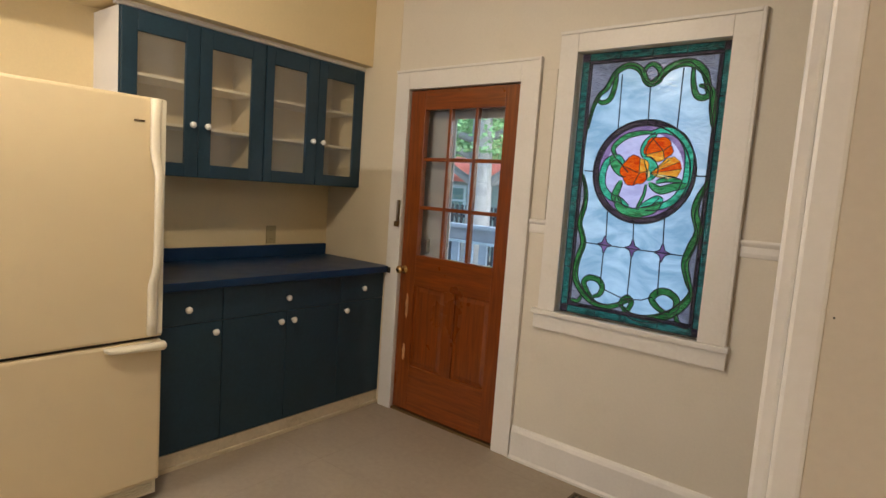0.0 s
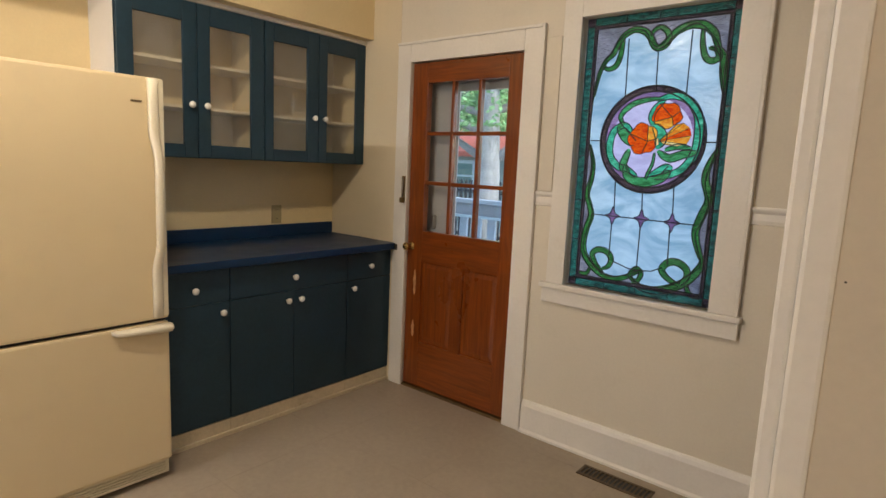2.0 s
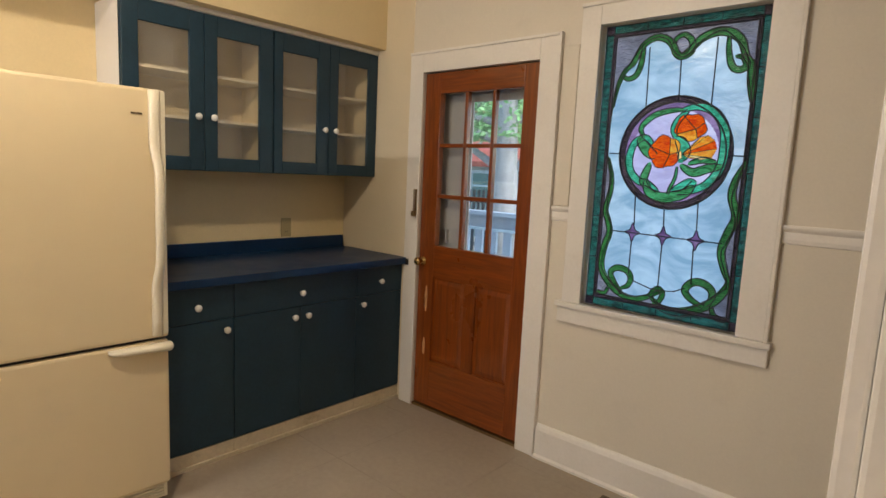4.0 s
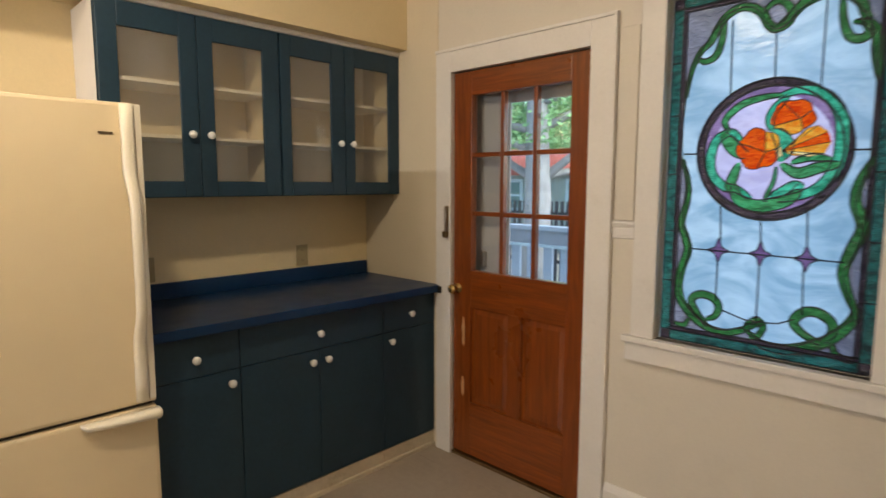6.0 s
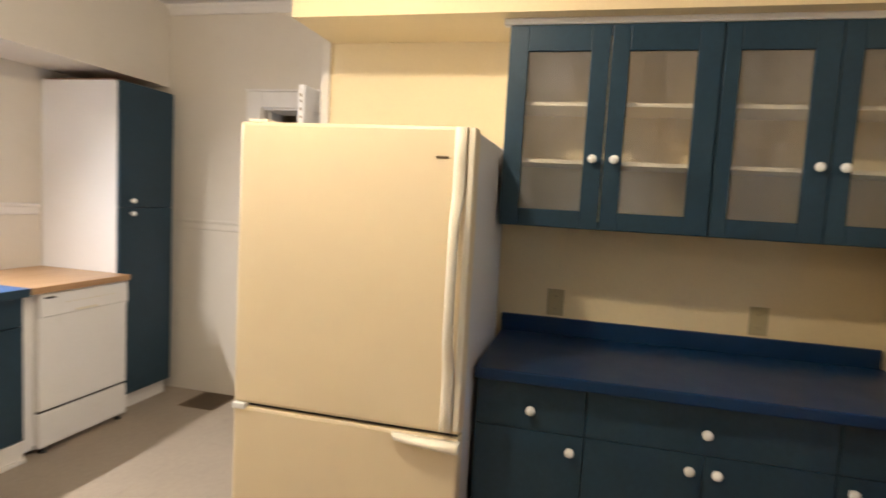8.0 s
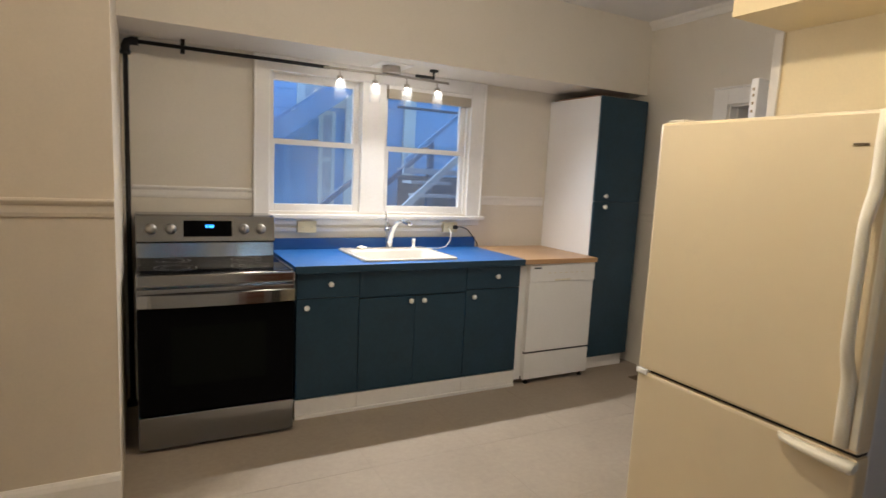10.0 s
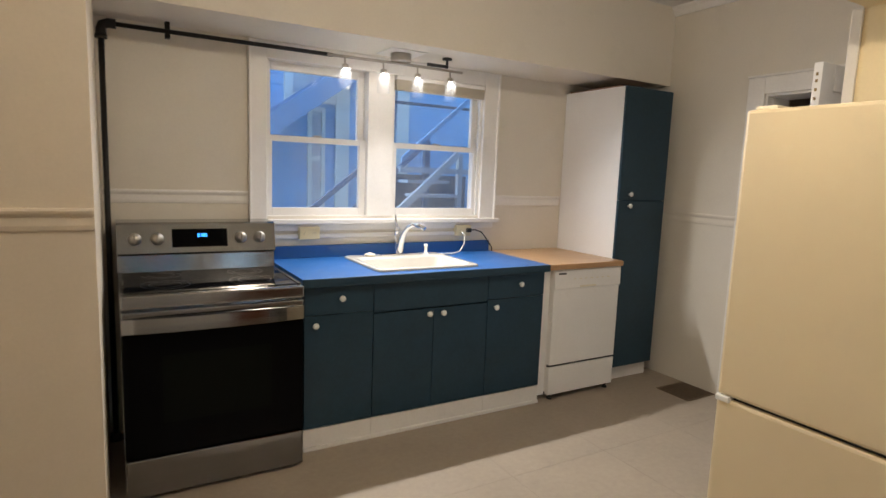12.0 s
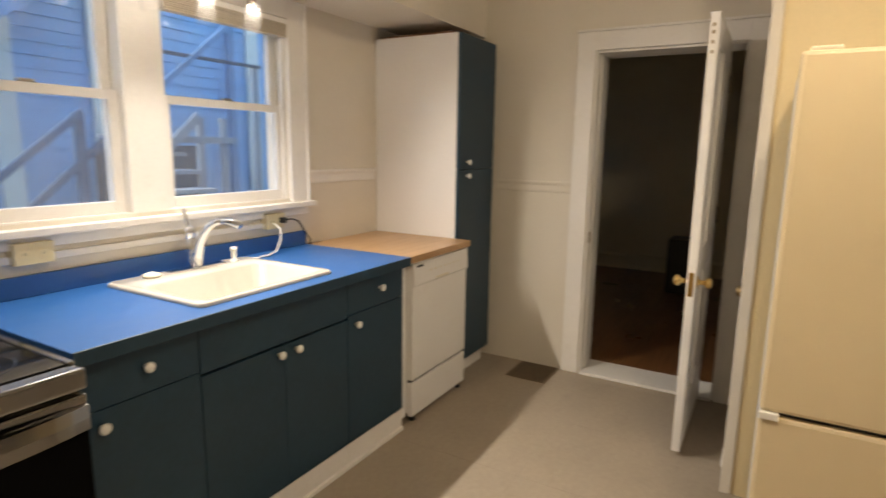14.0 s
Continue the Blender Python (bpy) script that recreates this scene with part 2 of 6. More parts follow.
M_FRIDGE_SIDE = material("textured_white_enamel", (0.66, 0.65, 0.63), 0.45, vary=0.03, grain=240, bump=0.18)
M_HANDLE = material("bisque_plastic", (0.78, 0.72, 0.58), 0.35, vary=0.03, bump=0.02)
M_WHITE = material("white_enamel", (0.84, 0.82, 0.79), 0.32, vary=0.03, scale=3, bump=0.03, dirt=(0.66, 0.61, 0.53), dirt_amount=0.18)
M_MELAMINE = material("white_melamine", (0.84, 0.82, 0.80), 0.5, vary=0.02, bump=0.03)
M_SINK = material("bone_enamel_sink", (0.60, 0.565, 0.50), 0.2, vary=0.03, scale=6, bump=0.02, coat=0.4, dirt=(0.66, 0.58, 0.45), dirt_amount=0.15)
M_STEEL = material("brushed_steel", (0.29, 0.29, 0.29), 0.14, metal=1.0, vary=0.03, scale=2, grain=60, bump=0.006, stretch=(1, 1, 30), rough_vary=0.05)
M_CHROME = material("chrome", (0.75, 0.75, 0.75), 0.1, metal=1.0, vary=0.02, bump=0)
M_NICKEL = material("brushed_nickel", (0.45, 0.41, 0.36), 0.3, metal=1.0, vary=0.05, bump=0.02)
M_BRASS = material("brass", (0.72, 0.50, 0.20), 0.22, metal=1.0, vary=0.08, bump=0.02)
M_OLDBRASS = material("aged_brass", (0.28, 0.20, 0.10), 0.45, metal=1.0, vary=0.2, bump=0.1)
M_BLACKGLASS = material("black_glass", (0.002, 0.002, 0.0025), 0.07, vary=0.1, bump=0, rough_vary=0.03, spec=0.04)
M_BLACK = material("black_plastic", (0.012, 0.012, 0.012), 0.45, bump=0.05)
M_IRON = material("black_iron_pipe", (0.018, 0.016, 0.015), 0.5, metal=0.5, vary=0.3, grain=90, bump=0.3)
M_BUTCHER = wood("light_butcher_block", (0.40, 0.235, 0.115), (0.53, 0.325, 0.165), 0.35, along="X", rings=3.0, coat=0.1)
M_DOORWOOD = wood("stained_fir", (0.135, 0.028, 0.004), (0.265, 0.062, 0.007), 0.3, along="Z", rings=4.0, coat=0.4)
M_DOORWOOD_X = wood("stained_fir_rail", (0.135, 0.028, 0.004), (0.265, 0.062, 0.007), 0.3, along="X", rings=4.0, coat=0.4)
M_OAKFLOOR = wood("oak_floor", (0.12, 0.045, 0.015), (0.26, 0.11, 0.04), 0.3, along="X", rings=3.0)
M_DARKWALL = material("dim_room_paint", (0.70, 0.60, 0.40), 0.7, vary=0.05)
M_BLIND = material("tan_blind_fabric", (0.52, 0.46, 0.36), 0.8, vary=0.1, stretch=(1, 1, 30), bump=0.2)
M_OUTLET = material("ivory_plastic", (0.72, 0.62, 0.38), 0.4, vary=0.03, bump=0.02)
M_CORDW = material("white_cord", (0.75, 0.73, 0.70), 0.5, bump=0)
M_CABGLASS = hazy_glass("hazy_cupboard_glass", 0.075, 0.006)
M_REGISTER = material("dark_register_metal", (0.11, 0.075, 0.04), 0.5, metal=0.4, vary=0.3, bump=0.1)
M_HAZYGLASS = hazy_glass("hazy_window_glass")
M_KNOBSTEEL = material("satin_steel", (0.5, 0.47, 0.43), 0.4, metal=0.9, vary=0.05, bump=0.02)
M_BROWNREG = material("brown_register_metal", (0.17, 0.12, 0.075), 0.5, metal=0.3, vary=0.3, bump=0.1)
M_GLASS = clear_glass("window_glass", (0.97, 0.98, 0.98))
M_SHADEGLASS = seeded_glass("lamp_glass")
M_LEAD = material("lead_came", (0.035, 0.035, 0.04), 0.45, metal=0.6, vary=0.2, bump=0.1)
G_SKY = art_glass("pale_blue_rippled_glass", (0.27, 0.42, 0.51), (0.52, 0.65, 0.70), 4.0, 0.16)
G_LILAC = art_glass("grey_lilac_glass", (0.15, 0.14, 0.17), (0.26, 0.24, 0.28), 8.0)
G_PINK = art_glass("pink_lilac_glass", (0.46, 0.38, 0.56), (0.62, 0.54, 0.70), 5.0, 0.2)
G_PURPLE = art_glass("purple_glass", (0.10, 0.05, 0.12), (0.22, 0.11, 0.24), 10.0)
G_PLUM = art_glass("dark_plum_glass", (0.014, 0.009, 0.012), (0.055, 0.034, 0.046), 12.0)
G_MAUVE = art_glass("mauve_glass", (0.20, 0.11, 0.23), (0.36, 0.21, 0.38), 9.0)
G_GREEN = art_glass("leaf_green_glass", (0.010, 0.065, 0.015), (0.035, 0.19, 0.045), 14.0)
G_TEAL = art_glass("teal_green_glass", (0.004, 0.032, 0.026), (0.018, 0.15, 0.115), 16.0)
G_JADE = art_glass("emerald_glass", (0.01, 0.20, 0.10), (0.05, 0.54, 0.30), 14.0)
G_LEAF = art_glass("bright_leaf_glass", (0.015, 0.12, 0.03), (0.06, 0.38, 0.13), 18.0)
G_ORANGE = art_glass("orange_glass", (0.75, 0.030, 0.002), (1.0, 0.14, 0.006), 26.0)
G_AMBER = art_glass("amber_glass", (0.9, 0.20, 0.008), (1.0, 0.46, 0.05), 22.0)
G_YELLOW = art_glass("pale_yellow_glass", (0.9, 0.55, 0.18), (1.0, 0.80, 0.40), 22.0)
G_BACK = pass_through("glass_back_face")


# ---- building helpers ----
def box(bm, x0, x1, y0, y1, z0, z1, bevel=0.0):
    x0, x1, y0, y1, z0, z1 = min(x0, x1), max(x0, x1), min(y0, y1), max(y0, y1), min(z0, z1), max(z0, z1)
    vs = [bm.verts.new((x, y, z)) for x in (x0, x1) for y in (y0, y1) for z in (z0, z1)]
    fs = [bm.faces.new([vs[i] for i in q]) for q in ((0, 1, 3, 2), (4, 6, 7, 5), (0, 4, 5, 1), (2, 3, 7, 6), (0, 2, 6, 4), (1, 5, 7, 3))]
    if bevel:
        es = list({e for f in fs for e in f.edges})
        bmesh.ops.bevel(bm, geom=es, offset=bevel, segments=2, affect="EDGES", profile=0.6)


def boxes(*specs, bevel=0.0):
    bm = bmesh.new()
    for s in specs:
        box(bm, *s[:6], bevel=s[6] if len(s) > 6 else bevel)
    return bm


def tube(bm, points, radius, sides=12, caps=True):
    pts = [Vector(p) for p in points]
    radii = radius if isinstance(radius, (list, tuple)) else [radius] * len(pts)
    rings, side = [], None
    for i, p in enumerate(pts):
        d = (pts[min(i + 1, len(pts) - 1)] - pts[max(i - 1, 0)]).normalized()
        if side is None:
            side = d.orthogonal().normalized()
        side = (side - d * side.dot(d)).normalized()
        up = d.cross(side)
        rings.append([bm.verts.new(p + (side * math.cos(2 * math.pi * k / sides) + up * math.sin(2 * math.pi * k / sides)) * radii[i]) for k in range(sides)])
    for a, b in zip(rings, rings[1:]):
        for k in range(sides):
            f = bm.faces.new((a[k], a[(k + 1) % sides], b[(k + 1) % sides], b[k]))
            f.smooth = True
    if caps:
        bm.faces.new(rings[0][::-1])
        bm.faces.new(rings[-1])


def lathe(bm, base, axis, profile, sides=20):
    """profile: pairs of distance along axis and radius."""
    axis = Vector(axis).normalized()
    tube(bm, [Vector(base) + axis * d for d, _ in profile], [max(r, 0.0004) for _, r in profile], sides)


def part(name, bm, mat, parent=None, label=""):
    me = bpy.data.meshes.new(name)
    bmesh.ops.recalc_face_normals(bm, faces=bm.faces[:])
    bm.to_mesh(me)
    bm.free()
    me.materials.append(mat)
    if any(p.material_index for p in me.polygons):
        me.materials.append(G_BACK)
    ob = new(name, me)
    if parent:
        ob.parent = parent
        if not parent.parent:
            ob.matrix_parent_inverse = Matrix.Translation(-parent.location)
    if label:
        ob["label"] = label
    return ob


def thing(name, place, label, category, group=""):
    ob = new(name)
    ob.location = place
    ob.empty_display_size = 0.1
    return tagged(ob, label, category, group)


def setting(name, bm, mat, label="", category=""):
    return tagged(part(name, bm, mat), label, category, kind="structure")


def cut_wall(axis, a0, a1, b0, b1, z0, z1, holes):
    """A wall along axis from a0 to a1, b0 to b1 thick, with holes (a, a, z, z)."""
    xs = sorted({a0, a1, *[h for o in holes for h in o[:2]]})
    zs = sorted({z0, z1, *[h for o in holes for h in o[2:]]})
    bm = bmesh.new()
    for p, q in zip(xs, xs[1:]):
        run = None
        for r, s in zip(zs, zs[1:]):
            inside = any(o[0] <= (p + q) / 2 <= o[1] and o[2] <= (r + s) / 2 <= o[3] for o in holes)
            if not inside:
                run = (run[0], s) if run else (r, s)
            if (inside or s == zs[-1]) and run:
                if axis == "x":
                    box(bm, p, q, b0, b1, *run)
                else:
                    box(bm, b0, b1, p, q, *run)
                run = None
    return bm


# ---- structure ----
NORTH, SOUTH, WEST, FAR_WEST, CEIL = 3.58, -0.95, -3.63, -4.61, 2.70
EAST = 0.75
setting("floor", boxes((FAR_WEST - 0.24, EAST + 0.1, SOUTH - 0.1, NORTH + 0.1, -0.10, 0.0)), M_FLOOR, "taupe vinyl kitchen floor with faint seams", "floor")
setting("ceiling", boxes((FAR_WEST - 0.24, EAST + 0.1, SOUTH - 0.1, NORTH + 0.1, CEIL, CEIL + 0.12)), M_CEIL, "plain white painted ceiling", "ceiling")
DOOR_HOLE = (-2.93, -2.095, 0.0, 2.015)
GLASS_HOLE = (-1.81, -1.125, 0.843, 2.118)
setting("wall_north", cut_wall("x", FAR_WEST - 0.24, EAST + 0.12, NORTH, NORTH + 0.14, 0, CEIL, [DOOR_HOLE, GLASS_HOLE]), M_WALL, "off-white painted plaster wall with door and stained glass", "wall")
# thin layer over wall_north in a yellower version of its colour
setting("wall_north_corner", boxes((WEST, -3.012, NORTH - 0.003, NORTH, 0, 2.162), (-3.250, -3.012, NORTH - 0.003, NORTH, 2.162, CEIL)), M_BUFF, "yellower layer of wall between cupboards and back door", "wall")
setting("wall_west", boxes((WEST - 0.12, WEST, 1.21, NORTH, 0, CEIL)), M_CREAM, "cream painted wall behind fridge and cupboards", "wall")
CLOSET_HOLE = (-4.46, -3.76, 0.0, 2.0)
setting("wall_closet", cut_wall("x", FAR_WEST, WEST - 0.12, 1.21, 1.33, 0, CEIL, [CLOSET_HOLE]), M_WALL, "off-white closet wall with a panelled door", "wall")
HALL_HOLE = (0.255, 1.065, 0.0, 2.02)
setting("wall_far_west", cut_wall("y", SOUTH - 0.12, 1.33, FAR_WEST - 0.24, FAR_WEST, 0, CEIL, [HALL_HOLE]), M_WALL, "off-white painted wall with open doorway", "wall")
WINDOW_HOLE = (-3.28, -1.80, 1.16, 2.055)
setting("wall_south", cut_wall("x", FAR_WEST - 0.24, EAST + 0.12, SOUTH - 0.15, SOUTH, 0, CEIL, [WINDOW_HOLE]), M_WALL, "off-white painted wall with double window over sink", "wall")
setting("wall_jut", boxes((-0.975, EAST, SOUTH, 0.32, 0, CEIL)), M_ENTRY, "tan wall corner beside the stove", "wall")
setting("wall_stub", boxes((-0.563, EAST, 1.60, 1.72, 0, CEIL)), M_ENTRY, "tan partition end with nail holes", "wall")
setting("wall_east", boxes((EAST, EAST + 0.12, SOUTH, NORTH, 0, CEIL)), M_WALL, "off-white painted wall", "wall")
setting("soffit_west", boxes((WEST, -3.250, 1.22, NORTH, 2.162, CEIL)), M_CREAM, "cream boxed soffit above cupboards and fridge", "soffit")
setting("soffit_south", boxes((FAR_WEST, -0.975, SOUTH, -0.48, 2.15, CEIL)), M_WALL, "off-white boxed soffit above the sink window", "soffit")


def moulding(name, runs, mat, label, category):
    """runs: boxes along walls, softened edges."""
    return setting(name, boxes(*runs, bevel=0.004), mat, label, category)


def profile_run(bm, a, b, out, prof):
    """A moulding from a to b; prof: (distance out of the wall, height) going round."""
    a, b, out = Vector(a), Vector(b), Vector(out)
    r0 = [bm.verts.new(a + out * d + Vector((0, 0, h))) for d, h in prof]
    r1 = [bm.verts.new(b + out * d + Vector((0, 0, h))) for d, h in prof]
    n = len(prof)
    for i in range(n):
        bm.faces.new((r0[i], r0[(i + 1) % n], r1[(i + 1) % n], r1[i]))
    bm.faces.new(r0)
    bm.faces.new(r1[::-1])


FULL_RAIL = [(0, 0), (0.010, 0.004), (0.014, 0.018), (0.012, 0.045), (0.026, 0.056), (0.030, 0.064), (0.026, 0.072), (0, 0.072)]
RAIL = [(d * 0.55, h) for d, h in FULL_RAIL]
COVE = [(0, 0), (0.012, 0.0), (0.018, 0.012), (0.030, 0.034), (0.045, 0.045), (0.05, 0.055), (0.05, 0.06), (0, 0.06)]
BASE = [(0, 0), (0.030, 0), (0.030, 0.012), (0.020, 0.022), (0.020, 0.150), (0.014, 0.168), (0.006, 0.180), (0, 0.180)]


def run_trim(name, prof, runs, z, label, category, mat=None):
    bm = bmesh.new()
    for a, b, out in runs:
        profile_run(bm, (*a, z), (*b, z), (*out, 0), prof)
    return setting(name, bm, mat or M_TRIM, label, category)


run_trim("chair_rail_north", RAIL, [((-1.01, NORTH), (EAST, NORTH), (0, -1)), ((-2.005, NORTH), (-1.90, NORTH), (0, -1))], 1.225, "white painted chair rail moulding", "trim")
run_trim("chair_rail_south", RAIL, [((-4.02, SOUTH), (-3.40, SOUTH), (0, 1)), ((-1.71, SOUTH), (-0.975, SOUTH), (0, 1))], 1.235, "white painted chair rail moulding", "trim")
run_trim("chair_rail_west", [(d * 0.35, h) for d, h in FULL_RAIL], [((FAR_WEST, -0.48), (FAR_WEST, 0.17), (1, 0))], 1.165, "painted chair rail moulding, worn thin", "trim", M_WALL)
run_trim("chair_rail_jut", FULL_RAIL, [((-0.975, 0.32), (EAST, 0.32), (0, 1))], 1.225, "tan chair rail on wall corner", "trim", M_ENTRY)
run_trim("baseboard_north", BASE, [((-2.0, NORTH), (EAST, NORTH), (0, -1))], 0.0, "tall white painted baseboard", "baseboard")
run_trim("baseboard_jut", BASE, [((-0.975, 0.32), (EAST, 0.32), (0, 1))], 0.0, "white painted baseboard", "baseboard")
run_trim("crown_far_west", COVE, [((FAR_WEST, -0.48), (FAR_WEST, 1.21), (1, 0))], CEIL - 0.06, "small white crown moulding", "trim")
run_trim("crown_closet", COVE, [((FAR_WEST, 1.21), (WEST, 1.21), (0, -1))], CEIL - 0.06, "small white crown moulding", "trim")
moulding("corner_trim", [(-0.579, -0.563, 1.592, 1.724, 0, CEIL)], M_TRIM, "white corner bead on the partition end", "trim")
moulding("partition_edge", [(-0.563, -0.536, 1.586, 1.600, 0, CEIL)], M_TRIM, "narrow white edge board on the partition", "trim")
moulding("partition_board", [(-0.550, -0.44, 1.588, 1.600, 0, CEIL)], M_ENTRY, "flat tan board with two nail holes", "trim")
bm = bmesh.new()
for hx, hz in ((-0.530, 1.325), (-0.508, 1.482)):
    lathe(bm, (hx, 1.5885, hz), (0, -1, 0), [(0, 0.0011), (0.0008, 0.0009)], 10)
part("nail_holes", bm, M_BLACK, bpy.data.objects["partition_board"], "dark nail holes")
# casings: door
moulding("door_trim_north", [(-3.01, -2.905, NORTH - 0.022, NORTH, 0, 2.10), (-2.12, -2.018, NORTH - 0.022, NORTH, 0, 2.10), (-2.905, -2.12, NORTH - 0.022, NORTH, 1.998, 2.10),
                             (-2.018, -2.004, NORTH - 0.027, NORTH, 0, 2.116), (-3.012, -2.018, NORTH - 0.027, NORTH, 2.10, 2.116)], M_TRIM, "white painted door casing with back band", "trim")
moulding("door_jamb_north", [(-2.93, -2.909, NORTH, NORTH + 0.14, 0, 2.0), (-2.116, -2.095, NORTH, NORTH + 0.14, 0, 2.0), (-2.93, -2.095, NORTH, NORTH + 0.14, 2.0, 2.015)], M_TRIM, "white painted door jamb", "trim")
moulding("threshold_north", [(-2.905, -2.12, NORTH - 0.01, NORTH + 0.14, 0, 0.016)], M_OLDBRASS, "dark metal door threshold", "threshold")
moulding("stained_glass_trim", [(-1.905, -1.81, NORTH - 0.022, NORTH, 0.843, 2.205), (-1.125, -1.022, NORTH - 0.022, NORTH, 0.843, 2.205), (-1.81, -1.125, NORTH - 0.022, NORTH, 2.118, 2.205),
                                (-1.022, -1.008, NORTH - 0.028, NORTH, 0.843, 2.222), (-1.907, -1.022, NORTH - 0.028, NORTH, 2.205, 2.222),
                                (-1.935, -0.995, NORTH - 0.040, NORTH + 0.03, 0.818, 0.843), (-1.925, -1.003, NORTH - 0.024, NORTH, 0.742, 0.818)], M_TRIM, "white painted window casing, stool and apron", "trim")
moulding("wall_batten", [(-1.995, -1.915, NORTH - 0.010, NORTH, 1.30, 2.05)], M_WALL, "flat painted batten between two casings", "trim")
# casings: doorway to the dim room
moulding("door_trim_west", [(FAR_WEST, FAR_WEST + 0.02, 0.145, 0.255, 0, 2.125), (FAR_WEST, FAR_WEST + 0.02, 1.065, 1.17, 0, 2.125), (FAR_WEST, FAR_WEST + 0.02, 0.255, 1.065, 2.02, 2.125),
                            (FAR_WEST, FAR_WEST + 0.032, 0.142, 1.175, 2.125, 2.14)], M_TRIM, "white painted doorway casing", "trim")
moulding("door_jamb_west", [(FAR_WEST - 0.24, FAR_WEST, 0.255, 0.270, 0, 2.02), (FAR_WEST - 0.24, FAR_WEST, 1.05, 1.065, 0, 2.02), (FAR_WEST - 0.24, FAR_WEST, 0.270, 1.05, 2.005, 2.02),
                            (FAR_WEST - 0.10, FAR_WEST - 0.06, 0.270, 0.282, 0, 2.005), (FAR_WEST - 0.24, FAR_WEST + 0.03, 0.270, 1.05, 0, 0.018)], M_TRIM, "white painted jamb and sill of doorway", "trim")
part("strike_plate", boxes((FAR_WEST - 0.045, FAR_WEST - 0.012, 0.270, 0.2715, 0.86, 0.93)), M_OLDBRASS, bpy.data.objects["door_jamb_west"], "dark brass strike plate")
moulding("closet_trim", [(-3.76, -3.66, 1.19, 1.21, 0, 2.1), (-4.56, -4.46, 1.19, 1.21, 0, 2.1), (-4.46, -3.76, 1.19, 1.21, 2.0, 2.1)], M_TRIM, "white painted closet casing", "trim")
moulding("wall_corner_bead", [(-3.66, -3.622, 1.172, 1.215, 0, 2.162)], M_WALL, "off-white painted corner bead", "trim")


# ---- doors ----
def knob_round(bm, place, axis, size=1.0):
    lathe(bm, place, axis, [(0, 0.028 * size), (0.004, 0.028 * size), (0.008, 0.012 * size), (0.03, 0.010 * size), (0.036, 0.020 * size), (0.046, 0.027 * size), (0.058, 0.024 * size), (0.064, 0.012 * size), (0.065, 0.001)], 18)


door = thing("door_1", (-2.5, 3.61, 0.02), "orange-brown stained wooden door with nine glass panes", "door")
door["kind"] = "structure"
DX0, DX1, DY0, DY1 = -2.905, -2.12, 3.588, 3.63
GX0, GX1, GZ0, GZ1 = -2.787, -2.222, 1.005, 1.878
part("stile", boxes((DX0, GX0, DY0, DY1, 0.02, 1.995), bevel=0.003), M_DOORWOOD, door)
part("stile", boxes((GX1, DX1, DY0, DY1, 0.02, 1.995), bevel=0.003), M_DOORWOOD, door)
part("top_rail", boxes((GX0, GX1, DY0, DY1, GZ1, 1.995), bevel=0.003), M_DOORWOOD_X, door)
part("lock_rail", boxes((GX0, GX1, DY0, DY1, 0.815, GZ0), bevel=0.003), M_DOORWOOD_X, door)
part("bottom_rail", boxes((GX0, GX1, DY0, DY1, 0.02, 0.305), bevel=0.003), M_DOORWOOD_X, door)
part("mullion", boxes((-2.545, -2.465, DY0, DY1, 0.305, 0.815), bevel=0.003), M_DOORWOOD, door)


def raised_panel(x0, x1, z0, z1):
    bm = bmesh.new()
    loops = []
    for inset, y in ((0, DY0 + 0.014), (0.010, DY0 + 0.014), (0.034, DY0 + 0.008), (0.036, DY0 + 0.008)):
        loops.append([bm.verts.new((x, y, z)) for x, z in ((x0 + inset, z0 + inset), (x1 - inset, z0 + inset), (x1 - inset, z1 - inset), (x0 + inset, z1 - inset))])
    for a, b in zip(loops, loops[1:]):
        for i in range(4):
            bm.faces.new((a[i], a[(i + 1) % 4], b[(i + 1) % 4], b[i]))
    bm.faces.new(loops[-1])
    back = [bm.verts.new((v.co.x, DY1 - 0.004, v.co.z)) for v in loops[0]]
    bm.faces.new(back)
    for i in range(4):
        bm.faces.new((loops[0][i], loops[0][(i + 1) % 4], back[(i + 1) % 4], back[i]))
    return bm


part("raised_panel", raised_panel(GX0, -2.545, 0.305, 0.815), M_DOORWOOD, door)
part("raised_panel", raised_panel(-2.465, GX1, 0.305, 0.815), M_DOORWOOD, door)
cw, ch = (GX1 - GX0) / 3, (GZ1 - GZ0) / 3
for i in (1, 2):
    part("muntin", boxes((GX0 + cw * i - 0.011, GX0 + cw * i + 0.011, DY0 + 0.006, DY1 - 0.004, GZ0, GZ1), bevel=0.004), M_DOORWOOD, door)
for i in (1, 2):
    for j in range(3):
        part("muntin", boxes((GX0 + cw * j + (0.011 if j else 0), GX0 + cw * (j + 1) - (0.011 if j < 2 else 0), DY0 + 0.006, DY1 - 0.004, GZ0 + ch * i - 0.011, GZ0 + ch * i + 0.011), bevel=0.004), M_DOORWOOD_X, door)
for i in range(3):
    for j in range(3):
        g = part("pane", boxes((GX0 + cw * i + 0.002, GX0 + cw * (i + 1) - 0.002, 3.608, 3.611, GZ0 + ch * j + 0.002, GZ0 + ch * (j + 1) - 0.002)), M_GLASS, door, "clear glass pane")
        g.visible_shadow = False
bm = bmesh.new()
knob_round(bm, (-2.872, DY0, 0.905), (0, -1, 0), 0.92)
part("door_knob", bm, M_BRASS, door, "polished brass door knob")
M_WORN = material("worn_varnish", (0.62, 0.33, 0.15), 0.35, vary=0.3, scale=20)
